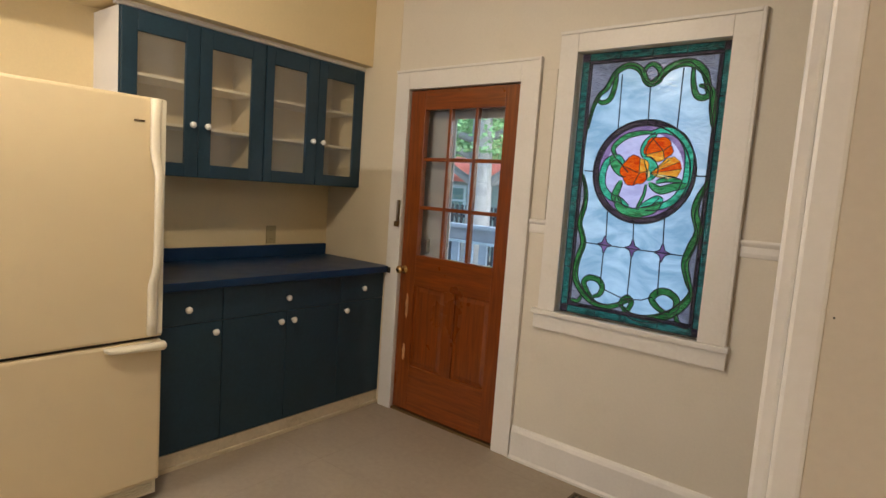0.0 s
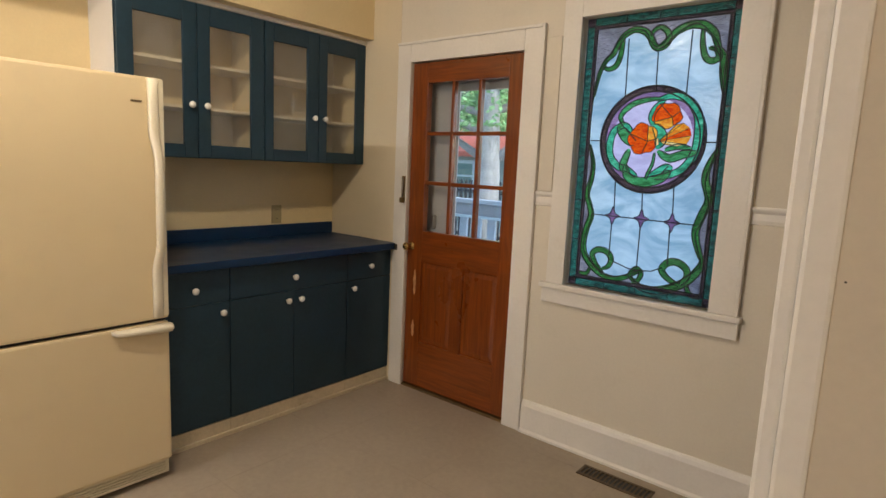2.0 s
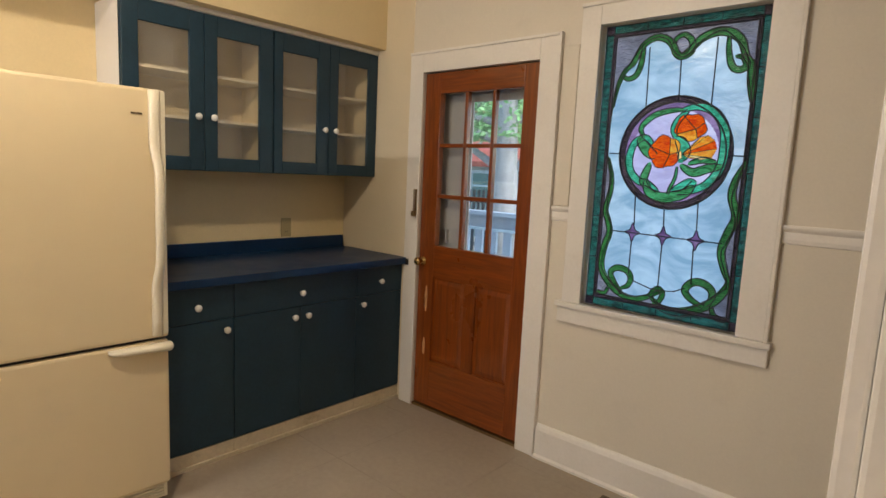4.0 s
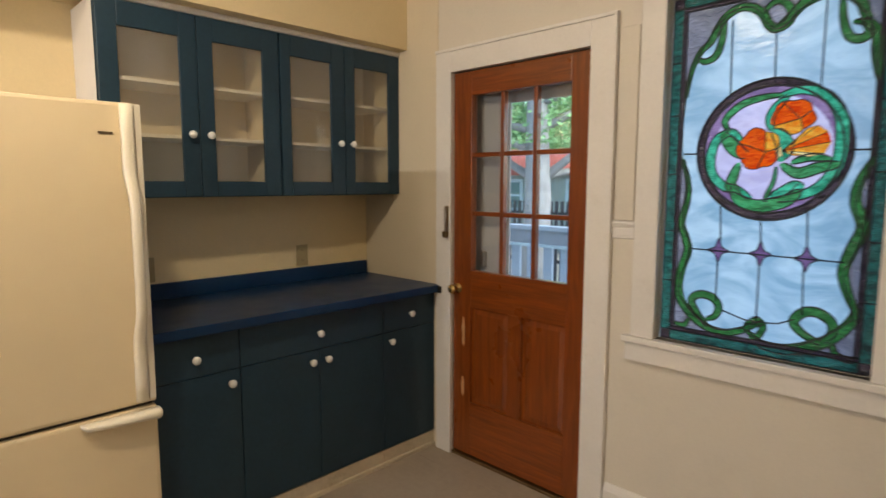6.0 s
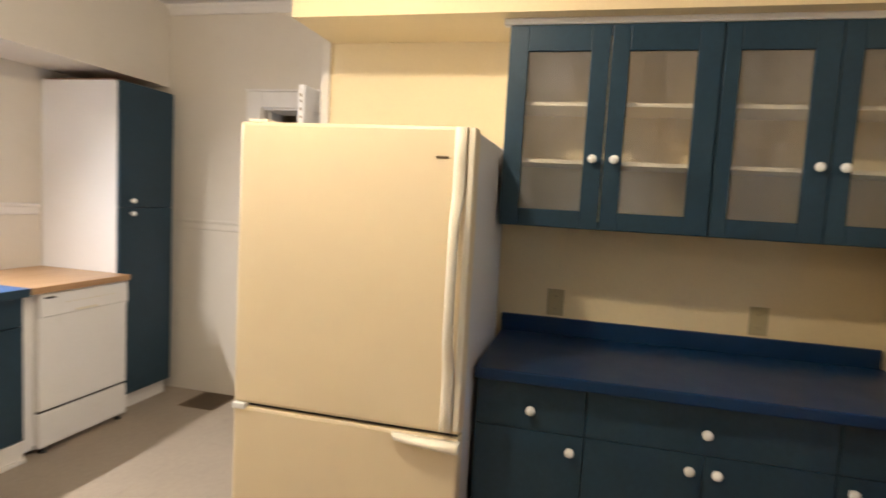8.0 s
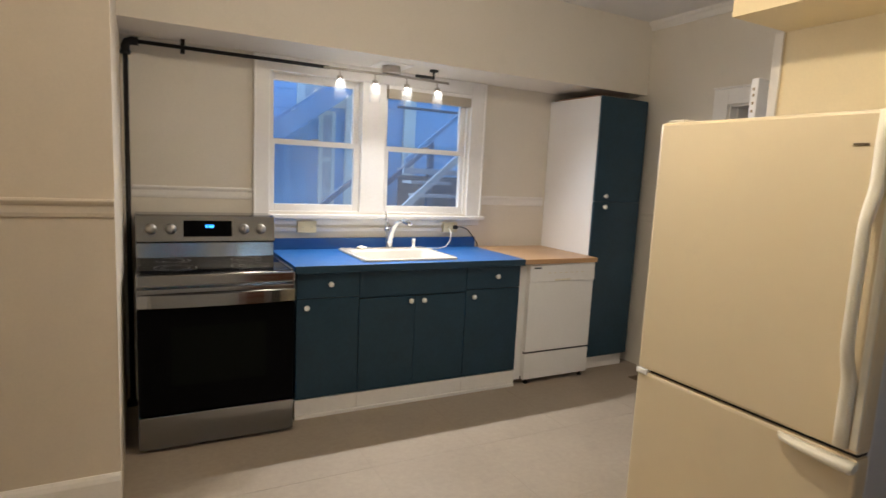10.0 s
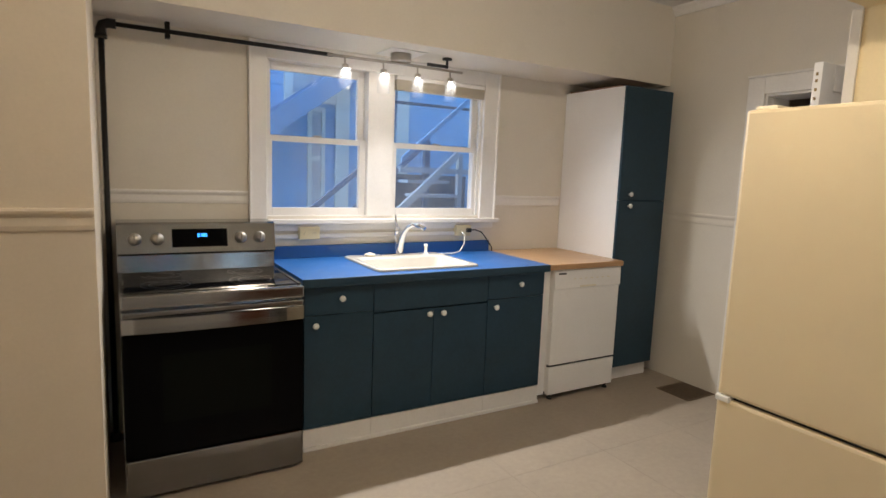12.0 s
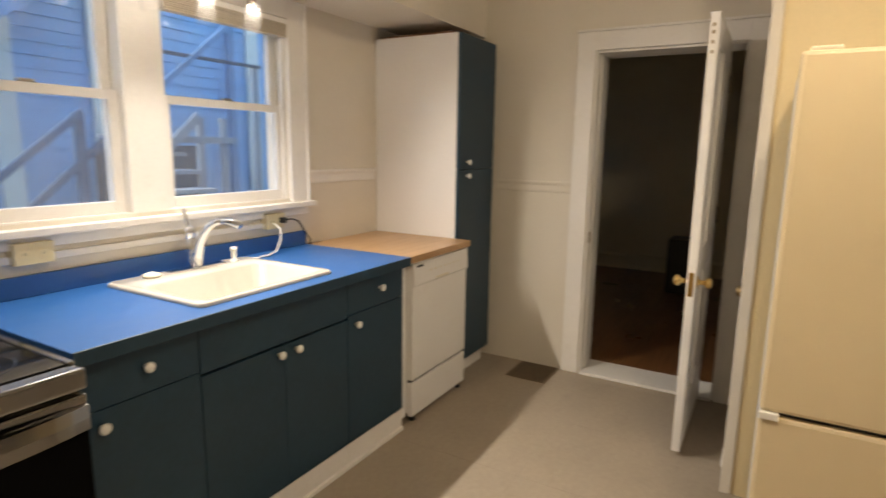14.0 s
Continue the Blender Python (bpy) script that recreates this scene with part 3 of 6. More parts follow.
for wx, z0, z1 in ((-2.835, 0.60, 0.76), (-2.838, 0.33, 0.44)):
    bm = bmesh.new()
    rim = [(wx + 0.011 * math.sin(2 * math.pi * k / 14) * (1 + 0.3 * math.sin(3 * k)), (z0 + z1) / 2 + (z1 - z0) / 2 * math.cos(2 * math.pi * k / 14)) for k in range(14)]
    bm.faces.new([bm.verts.new((x, DY0 - 0.0006, z)) for x, z in rim])
    part("worn_patch", bm, M_WORN, door, "pale worn patch in the varnish")
latch = thing("door_bolt", (-2.925, NORTH - 0.03, 1.25), "dark metal surface bolt on the door casing", "bolt")
part("bolt_plate", boxes((-2.942, -2.915, NORTH - 0.026, NORTH - 0.022, 1.175, 1.33), bevel=0.001), M_OLDBRASS, latch)
bm = bmesh.new()
tube(bm, [(-2.928, NORTH - 0.034, 1.18), (-2.928, NORTH - 0.034, 1.325)], 0.006, 10)
part("bolt_rod", bm, M_NICKEL, latch)
part("bolt_keeper", boxes((-2.94, -2.912, NORTH - 0.046, NORTH - 0.026, 1.168, 1.20), bevel=0.003), M_OLDBRASS, latch)

leaf = thing("door_2", (-4.2, 1.0, 0.03), "white painted panelled door, standing open", "door")
leaf["kind"] = "structure"
LX0, LX1, LY0, LY1 = -4.585, -3.822, 0.946, 0.984
part("stile", boxes((LX0, LX0 + 0.11, LY0, LY1, 0.03, 2.015), bevel=0.003), M_TRIM, leaf)
part("stile", boxes((LX1 - 0.11, LX1, LY0, LY1, 0.03, 2.015), bevel=0.003), M_TRIM, leaf)
for z0, z1 in ((0.03, 0.25), (0.86, 1.0), (1.895, 2.015)):
    part("rail", boxes((LX0 + 0.11, LX1 - 0.11, LY0, LY1, z0, z1), bevel=0.003), M_TRIM, leaf)
part("mid_stile", boxes((-4.25, -4.165, LY0, LY1, 0.25, 0.86), (-4.25, -4.165, LY0, LY1, 1.0, 1.895), bevel=0.003), M_TRIM, leaf)
for x0, x1 in ((LX0 + 0.11, -4.25), (-4.165, LX1 - 0.11)):
    for z0, z1 in ((0.25, 0.86), (1.0, 1.895)):
        part("door_panel", boxes((x0, x1, LY0 + 0.012, LY1 - 0.012, z0, z1)), M_TRIM, leaf)
for side, y in ((-1, LY0), (1, LY1)):
    bm = bmesh.new()
    knob_round(bm, (-3.895, y, 0.845), (0, side, 0), 1.0)
    part("door_knob", bm, M_BRASS, leaf, "brass door knob")
part("latch_plate", boxes((LX1, LX1 + 0.002, LY0 + 0.008, LY1 - 0.008, 0.79, 0.90)), M_BRASS, leaf)
part("latch_marks", boxes(*[(LX1, LX1 + 0.0025, LY0 + 0.012, LY1 - 0.016, z, z + 0.014) for z in (1.845, 1.885, 1.925, 1.955)]), M_OLDBRASS, leaf, "dark old mortise marks")
for z in (0.25, 1.05, 1.75):
    bm = bmesh.new()
    tube(bm, [(LX0 - 0.004, LY1 + 0.006, z), (LX0 - 0.004, LY1 + 0.006, z + 0.09)], 0.006, 10)
    part("hinge", bm, M_OLDBRASS, leaf)

cl = thing("door_3", (-4.11, 1.24, 0.0), "white painted panelled closet door, shut", "door")
cl["kind"] = "structure"
part("slab", boxes((-4.46, -3.76, 1.222, 1.262, 0.012, 2.0)), M_TRIM, cl)
for x0, x1 in ((-4.46, -4.36), (-3.86, -3.76)):
    part("stile", boxes((x0, x1, 1.212, 1.222, 0.012, 2.0), bevel=0.002), M_TRIM, cl)
for z0, z1 in ((0.012, 0.22), (0.85, 0.98), (1.87, 2.0)):
    part("rail", boxes((-4.36, -3.86, 1.212, 1.222, z0, z1), bevel=0.002), M_TRIM, cl)
bm = bmesh.new()
knob_round(bm, (-3.81, 1.212, 0.845), (0, -1, 0), 0.9)
part("door_knob", bm, M_OLDBRASS, cl, "dark aged door knob")
part("door_stop", boxes((-3.95, -3.78, 1.16, 1.18, 0.035, 0.045)), M_TRIM, cl)


# ---- cupboards ----
def ceramic_knob(parent, place, axis):
    bm = bmesh.new()
    lathe(bm, place, axis, [(0, 0.007), (0.012, 0.006), (0.015, 0.012), (0.020, 0.0165), (0.027, 0.0165), (0.032, 0.011), (0.034, 0.001)], 16)
    return part("knob", bm, M_KNOB, parent, "white ceramic knob")


def wall_cupboard(y0, y1, glass, knobs, split, label, end_white):
    c = thing("wall_cupboard", (-3.475, (y0 + y1) / 2, 1.385), label, "cupboard", "glazed wall cupboards")
    x0, x1, z0, z1 = WEST + 0.002, -3.342, 1.385, 2.138
    part("side_panel", boxes((x0, x1, y0, y0 + 0.02, z0, z1)), M_MELAMINE if end_white else M_CREAM, c, "white painted side panel")
    part("side_panel", boxes((x0, x1, y1 - 0.02, y1, z0, z1)), M_CREAM, c)
    part("bottom_panel", boxes((x0, x1, y0 + 0.02, y1 - 0.02, z0, z0 + 0.022)), M_BLUE, c)
    part("top_panel", boxes((x0, x1, y0 + 0.02, y1 - 0.02, z1 - 0.02, z1)), M_CREAM, c)
    part("back_panel", boxes((x0, x0 + 0.006, y0 + 0.02, y1 - 0.02, z0 + 0.022, z1 - 0.02)), M_CREAM, c, "cream painted back panel")
    for z in (1.637, 1.855):
        part("shelf", boxes((x0 + 0.006, x1 - 0.03, y0 + 0.02, y1 - 0.02, z - 0.007, z + 0.008), bevel=0.002), M_SHELF, c, "cream painted shelf")
    part("face_frame", boxes((x1, -3.338, y0, y0 + 0.04, z0, z1), (x1, -3.338, y1 - 0.04, y1, z0, z1), (x1, -3.338, y0 + 0.04, y1 - 0.04, z0, z0 + 0.03), (x1, -3.338, y0 + 0.04, y1 - 0.04, z1 - 0.04, z1)), M_BLUE, c)
    spans = ((y0 + 0.004, split - 0.002), (split + 0.002, y1 - 0.004))
    for (a, b), (g0, g1), k in zip(spans, glass, knobs):
        d = part("door", boxes((-3.338, -3.319, a, g0, z0 + 0.003, z1 - 0.004), (-3.338, -3.319, g1, b, z0 + 0.003, z1 - 0.004),
                               (-3.338, -3.319, g0, g1, z0 + 0.003, 1.453), (-3.338, -3.319, g0, g1, 2.04, z1 - 0.004), bevel=0.003), M_BLUE, c, "dark teal framed glass door")
        pane = part("pane", boxes((-3.331, -3.328, g0 + 0.001, g1 - 0.001, 1.454, 2.039)), M_CABGLASS, d, "slightly hazy glass pane")
        pane.visible_shadow = False
        ceramic_knob(d, (-3.319, k, 1.646), (1, 0, 0))
    return c


run_trim("cupboard_top_trim", [(0, 0), (0.030, 0), (0.034, 0.006), (0.034, 0.018), (0.030, 0.0245), (0, 0.0245)], [((-3.350, 2.070), (-3.350, 3.579), (1, 0))], 2.137, "cream painted strip above the wall cupboards", "trim")
wall_cupboard(2.092, 2.845, ((2.167, 2.395), (2.533, 2.762)), (2.427, 2.505), 2.466, "dark teal wall cupboard with two glass doors, empty", True)
wall_cupboard(2.845, 3.579, ((2.902, 3.130), (3.274, 3.503)), (3.171, 3.248), 3.21, "dark teal wall cupboard with two glass doors by the corner", False)


def base_unit(axis, a0, a1, front, back, fronts, label, foot=0.115, plinth_mat=None):
    """A base cupboard along axis; fronts: (kind, a, b, z0, z1, knob or None)."""
    sgn = 1 if front > back else -1

    def spec(p, q, d0, d1, z0, z1):
        return (p, q, d0, d1, z0, z1) if axis == "x" else (d0, d1, p, q, z0, z1)

    mid = (a0 + a1) / 2
    place = (mid, (front + back) / 2, 0) if axis == "x" else ((front + back) / 2, mid, 0)
    c = thing("base_cabinet", place, label, "cabinet", "dark teal base cabinets")
    part("body", boxes(spec(a0, a1, back, front - 0.05 * sgn, foot, 0.74), spec(a0, a1, front - 0.05 * sgn, front - 0.02 * sgn, foot, 0.868)), M_BLUE, c)
    part("plinth", boxes(spec(a0, a1, front - 0.035 * sgn, front - 0.004 * sgn, 0.0, foot - 0.002), spec(a0, a1, front - 0.006 * sgn, front + 0.008 * sgn, 0.0, 0.02), bevel=0.002), plinth_mat or M_TRIM, c, "painted plinth")
    for kind, p, q, z0, z1, knob in fronts:
        d = part(kind, boxes(spec(p + 0.0005, q - 0.0005, front - 0.02 * sgn, front, z0, z1 + 0.005), bevel=0.0016), M_BLUE, c)
        if knob:
            kp = (knob[0], front, knob[1]) if axis == "x" else (front, knob[0], knob[1])
            ceramic_knob(d, kp, (0, sgn, 0) if axis == "x" else (sgn, 0, 0))
    return c


F = -3.040
base_unit("y", 2.095, 2.469, F, WEST + 0.002, [("drawer", 2.097, 2.468, 0.70, 0.855, (2.287, 0.772)), ("door", 2.097, 2.468, 0.088, 0.692, (2.425, 0.647))],
          "narrow dark teal base cabinet beside the fridge", 0.085, M_OLDTRIM)
base_unit("y", 2.470, 3.220, F, WEST + 0.002, [("drawer", 2.471, 3.219, 0.70, 0.855, (2.843, 0.773)), ("door", 2.471, 2.844, 0.088, 0.692, (2.80, 0.647)), ("door", 2.846, 3.219, 0.088, 0.692, (2.882, 0.647))],
          "wide dark teal base cabinet with two doors", 0.085, M_OLDTRIM)
base_unit("y", 3.221, 3.579, F, WEST + 0.002, [("drawer", 3.222, 3.577, 0.70, 0.855, (3.397, 0.775)), ("door", 3.222, 3.577, 0.088, 0.692, (3.262, 0.652))],
          "narrow dark teal base cabinet beside the back door", 0.085, M_OLDTRIM)
ct = thing("countertop", (-3.31, 2.84, 0.87), "dark blue laminate countertop with low backsplash", "countertop")
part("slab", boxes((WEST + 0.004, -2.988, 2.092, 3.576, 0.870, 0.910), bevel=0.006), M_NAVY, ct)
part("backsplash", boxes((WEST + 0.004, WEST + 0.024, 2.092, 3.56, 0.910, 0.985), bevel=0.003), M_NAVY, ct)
part("end_cap", boxes((-2.988, -2.966, 3.55, 3.576, 0.868, 0.905), bevel=0.004), M_BLACK, ct, "black worn end piece")

G = -0.292
base_unit("x", -2.206, -1.832, G, SOUTH + 0.002, [("drawer", -2.205, -1.834, 0.715, 0.855, (-2.026, 0.797)), ("door", -2.205, -1.834, 0.12, 0.707, (-1.887, 0.665))],
          "narrow dark teal base cabinet beside the stove")
base_unit("x", -2.940, -2.207, G, SOUTH + 0.002, [("false_drawer", -2.939, -2.208, 0.705, 0.855, None), ("door", -2.573, -2.208, 0.12, 0.69, (-2.539, 0.668)), ("door", -2.939, -2.574, 0.12, 0.69, (-2.628, 0.667))],
          "wide dark teal sink cabinet with two doors")
base_unit("x", -3.368, -2.941, G, SOUTH + 0.002, [("door", -3.366, -2.942, 0.12, 0.705, (-2.994, 0.666)), ("drawer", -3.366, -2.942, 0.715, 0.855, (-3.173, 0.796))],
          "dark teal base cabinet beside the dishwasher")
SX0, SX1, SY0, SY1 = -2.895, -2.245, -0.868, -0.325
sc = thing("countertop", (-2.6, -0.6, 0.87), "bright blue laminate sink countertop with low backsplash", "countertop")
bm = bmesh.new()
outer_c = [(-3.372, SOUTH + 0.003), (-1.812, SOUTH + 0.003), (-1.812, -0.252), (-3.372, -0.252)]
inner_c = [(SX0 + 0.03, SY0 + 0.03), (SX1 - 0.03, SY0 + 0.03), (SX1 - 0.03, SY1 - 0.03), (SX0 + 0.03, SY1 - 0.03)]
rows_c = [[bm.verts.new((x, y, z)) for x, y in o] for z in (0.870, 0.910) for o in (outer_c, inner_c)]
for i in range(4):
    k = (i + 1) % 4
    for q in ((0, 1), (3, 2), (2, 0), (1, 3)):
        bm.faces.new((rows_c[q[0]][i], rows_c[q[0]][k], rows_c[q[1]][k], rows_c[q[1]][i]))
part("slab", bm, M_COUNTER, sc)
# front edge takes the cabinets' colour, darker than the slab
part("front_edge", boxes((-3.372, -1.812, -0.252, -0.244, 0.868, 0.9105), bevel=0.003), M_BLUE, sc, "dark blue front edge")
part("backsplash", boxes((-3.372, -1.812, SOUTH + 0.003, SOUTH + 0.022, 0.910, 0.985), bevel=0.003), M_COUNTER, sc)

# ---- sink ----
sink = thing("kitchen_sink", (-2.57, -0.6, 0.91), "bone-white enamel drop-in sink in the blue counter", "sink")
BX0, BX1, BY0, BY1 = SX0 + 0.045, SX1 - 0.045, SY0 + 0.15, SY1 - 0.04


def round_rect(x0, x1, y0, y1, r, n=6):
    out = []
    for cx, cy, a in ((x1 - r, y1 - r, 0), (x0 + r, y1 - r, 90), (x0 + r, y0 + r, 180), (x1 - r, y0 + r, 270)):
        out += [(cx + r * math.cos(radians(a + 90 * i / n)), cy + r * math.sin(radians(a + 90 * i / n))) for i in range(n + 1)]
    return out


bm = bmesh.new()
levels = [(SX0, SX1, SY0, SY1, 0.03, 0.911), (SX0, SX1, SY0, SY1, 0.03, 0.920), (SX0 + 0.006, SX1 - 0.006, SY0 + 0.006, SY1 - 0.006, 0.028, 0.925),
          (BX0 - 0.01, BX1 + 0.01, BY0 - 0.01, BY1 + 0.01, 0.05, 0.923), (BX0, BX1, BY0, BY1, 0.05, 0.914), (BX0 + 0.02, BX1 - 0.02, BY0 + 0.02, BY1 - 0.02, 0.06, 0.79), (BX0 + 0.06, BX1 - 0.06, BY0 + 0.06, BY1 - 0.06, 0.05, 0.765)]
rings = [[bm.verts.new((x, y, lv[5])) for x, y in round_rect(*lv[:5])] for lv in levels]
for a, b in zip(rings, rings[1:]):
    for i in range(len(a)):
        f = bm.faces.new((a[i], a[(i + 1) % len(a)], b[(i + 1) % len(b)], b[i]))
        f.smooth = True
bm.faces.new(rings[-1])
part("basin", bm, M_SINK, sink)
bm = bmesh.new()
lathe(bm, (-2.57, -0.55, 0.764), (0, 0, 1), [(0, 0.042), (0.004, 0.042), (0.005, 0.03), (0.002, 0.02), (0.001, 0.001)], 20)
part("drain", bm, M_CHROME, sink)
tap = thing("kitchen_tap", (-2.60, -0.80, 0.924), "chrome kitchen tap with arched spout", "tap")
part("deck_plate", boxes((-2.73, -2.47, -0.835, -0.785, 0.924, 0.934), bevel=0.004), M_CHROME, tap)
bm = bmesh.new()
tube(bm, [(-2.60, -0.81, 0.934), (-2.601, -0.807, 0.98), (-2.605, -0.796, 1.03), (-2.613, -0.775, 1.075), (-2.624, -0.748, 1.105), (-2.636, -0.720, 1.121), (-2.646, -0.695, 1.126)],
     [0.025, 0.023, 0.022, 0.019, 0.016, 0.013, 0.0115], 16)
part("body", bm, M_CHROME, tap, "tapering chrome body")
bm = bmesh.new()
tube(bm, [(-2.643, -0.702, 1.126), (-2.651, -0.682, 1.127), (-2.662, -0.656, 1.123), (-2.671, -0.634, 1.114), (-2.675, -0.624, 1.107)], [0.012, 0.0155, 0.0175, 0.0165, 0.0135], 16)
part("spout", bm, M_CHROME, tap)
bm = bmesh.new()
lathe(bm, (-2.595, -0.835, 1.05), (0.0, -0.1, 1), [(0, 0.021), (0.03, 0.022), (0.045, 0.018), (0.05, 0.006)], 14)
tube(bm, [(-2.595, -0.84, 1.095), (-2.59, -0.855, 1.14), (-2.588, -0.862, 1.175)], [0.007, 0.008, 0.006], 10)
tube(bm, [(-2.598, -0.825, 0.95), (-2.595, -0.835, 1.055)], [0.018, 0.02], 12)
part("lever", bm, M_CHROME, tap)
soap = thing("soap_dispenser", (-2.79, -0.81, 0.924), "small white soap dispenser pump on the sink", "soap dispenser")
bm = bmesh.new()
lathe(bm, (-2.79, -0.81, 0.924), (0, 0, 1), [(0, 0.020), (0.006, 0.019), (0.009, 0.011), (0.045, 0.010), (0.048, 0.014), (0.064, 0.013), (0.066, 0.004)], 14)
part("pump", bm, M_KNOB, soap)
stopper = thing("sink_stopper", (-2.40, -0.815, 0.924), "round tan sink stopper on the sink rim", "stopper")
bm = bmesh.new()
lathe(bm, (-2.40, -0.815, 0.9235), (0, 0, 1), [(0, 0.03), (0.006, 0.036), (0.012, 0.034), (0.015, 0.02), (0.020, 0.012), (0.022, 0.003)], 18)
part("disc", bm, M_HANDLE, stopper)


def wall_outlet(name, place, out, mat, size, label, cat="outlet", deep=0.006, sockets=True):
    """A cover plate on a wall; out is the wall's outward normal (one axis)."""
    o = thing(name, place, label, cat)
    x, y, z = place
    w, h = size
    if abs(out[0]):
        mk = lambda a, b, c, d, e, g: (x + out[0] * e, x + out[0] * g, y + a, y + b, z + c, z + d)
    else:
        mk = lambda a, b, c, d, e, g: (x + a, x + b, y + out[1] * e, y + out[1] * g, z + c, z + d)
    part("cover_plate", boxes(mk(-w / 2, w / 2, -h / 2, h / 2, 0, deep), bevel=min(0.003, deep * 0.4)), mat, o)
    if sockets:
        for s in (-1, 1):
            c = s * (h if h >= w else w) * 0.24
            ca, cz = (0, c) if h >= w else (c, 0)
            part("socket", boxes(mk(ca - 0.014, ca + 0.014, cz - 0.012, cz + 0.012, deep, deep + 0.002), bevel=0.0008), mat, o)
            part("slot", boxes(mk(ca - 0.006, ca - 0.004, cz - 0.004, cz + 0.005, deep + 0.002, deep + 0.0026), mk(ca + 0.004, ca + 0.006, cz - 0.004, cz + 0.005, deep + 0.002, deep + 0.0026)), M_BLACK, o)
    return o


wall_outlet("wall_outlet", (WEST, 2.321, 1.05), (1, 0), M_SHADEDPLATE, (0.07, 0.115), "ivory wall outlet above the countertop, shade in its colour")
wall_outlet("wall_outlet", (WEST, 3.126, 1.05), (1, 0), M_SHADEDPLATE, (0.07, 0.115), "ivory wall outlet under the wall cupboards, shade in its colour")
wall_outlet("surface_outlet", (-2.046, SOUTH, 1.062), (0, 1), M_OUTLET, (0.125, 0.075), "ivory surface-mounted outlet box under the window", deep=0.045)
ob2 = wall_outlet("surface_outlet", (-3.138, SOUTH, 1.060), (0, 1), M_OUTLET, (0.115, 0.075), "ivory surface-mounted outlet box with cords", deep=0.045)
part("plug", boxes((-3.185, -3.155, SOUTH + 0.047, SOUTH + 0.075, 1.05, 1.078), bevel=0.004), M_BLACK, ob2, "black plug")
race = thing("cable_raceway", (-2.6, SOUTH, 1.04), "white painted surface cable raceway under the window", "raceway")
part("channel", boxes((-3.08, -2.11, SOUTH, SOUTH + 0.02, 1.03, 1.055), (-1.983, -1.72, SOUTH, SOUTH + 0.02, 1.03, 1.055), bevel=0.003), M_TRIM, race)
cord = thing("power_cord", (-3.1, SOUTH + 0.1, 0.915), "white power cord coiled on the counter", "cord")
bm = bmesh.new()
tube(bm, [(-3.12, SOUTH + 0.05, 1.05), (-3.12, SOUTH + 0.09, 1.03), (-3.11, SOUTH + 0.10, 0.97), (-3.07, SOUTH + 0.11, 0.925), (-3.0, SOUTH + 0.13, 0.915), (-2.96, SOUTH + 0.12, 0.915), (-2.93, SOUTH + 0.14, 0.915), (-2.905, SOUTH + 0.11, 0.915)], 0.0045, 8)
part("cable", bm, M_CORDW, cord)
cord2 = thing("power_cord", (-3.3, SOUTH + 0.06, 0.99), "black power cord running behind the counter", "cord")
bm = bmesh.new()
tube(bm, [(-3.17, SOUTH + 0.075, 1.066), (-3.20, SOUTH + 0.095, 1.07), (-3.27, SOUTH + 0.07, 1.05), (-3.33, SOUTH + 0.045, 1.0), (-3.385, SOUTH + 0.04, 0.935), (-3.392, SOUTH + 0.03, 0.908)], 0.004, 8)
part("cable", bm, M_BLACK, cord2)

# ---- dishwasher ----
dw = thing("dishwasher", (-3.74, -0.6, 0.0), "white dishwasher under a wooden top", "dishwasher")
WX0, WX1 = -4.028, -3.445
part("body", boxes((WX0, WX1, SOUTH + 0.01, -0.315, 0.05, 0.868)), M_WHITE, dw)
part("door", boxes((WX0, WX1, -0.315, -0.284, 0.236, 0.742), bevel=0.005), M_WHITE, dw)
part("door_gap", boxes((WX0 + 0.004, WX1 - 0.004, -0.316, -0.299, 0.221, 0.236)), M_BLACK, dw, "dark gap under the door")
bm = bmesh.new()
prof = [(-0.315, 0.738), (-0.280, 0.738), (-0.274, 0.744), (-0.275, 0.772), (-0.280, 0.858), (-0.286, 0.866), (-0.315, 0.866)]
ends = [[bm.verts.new((x, y, z)) for y, z in prof] for x in (WX0, WX1)]
for i in range(len(prof)):
    bm.faces.new((ends[0][i], ends[0][(i + 1) % len(prof)], ends[1][(i + 1) % len(prof)], ends[1][i]))
bm.faces.new(ends[0])
bm.faces.new(ends[1][::-1])
part("control_panel", bm, M_WHITE, dw, "sloping white control panel")
part("handle_recess", boxes((-3.80, -3.66, -0.277, -0.2732, 0.746, 0.758), bevel=0.001), M_HANDLE, dw)
part("name_plate", boxes((-3.535, -3.475, -0.2805, -0.2755, 0.836, 0.846)), M_BLACK, dw)
for i in range(7):
    part("button", boxes((-3.62 - 0.05 * i, -3.60 - 0.05 * i, -0.279, -0.2750, 0.80, 0.806)), M_HANDLE, dw)
part("kick_plate", boxes((WX0, WX1, -0.315, -0.284, 0.035, 0.221), bevel=0.004), M_WHITE, dw)
part("side_strip", boxes((-3.444, -3.39, SOUTH + 0.01, -0.325, 0.03, 0.866)), M_MELAMINE, dw, "white filler panel")
for x in (WX0 + 0.04, WX1 - 0.04):
    bm = bmesh.new()
    lathe(bm, (x, -0.31, 0), (0, 0, 1), [(0, 0.018), (0.01, 0.018), (0.012, 0.008), (0.05, 0.008)], 10)
    part("foot", bm, M_BLACK, dw)
# black board put in for the shade under the body
part("toe_shadow_board", boxes((WX0, WX1, -0.40, -0.38, 0.0, 0.05)), M_BLACK, dw)
wt = thing("wooden_worktop", (-3.7, -0.6, 0.87), "light wooden worktop over the dishwasher", "worktop")
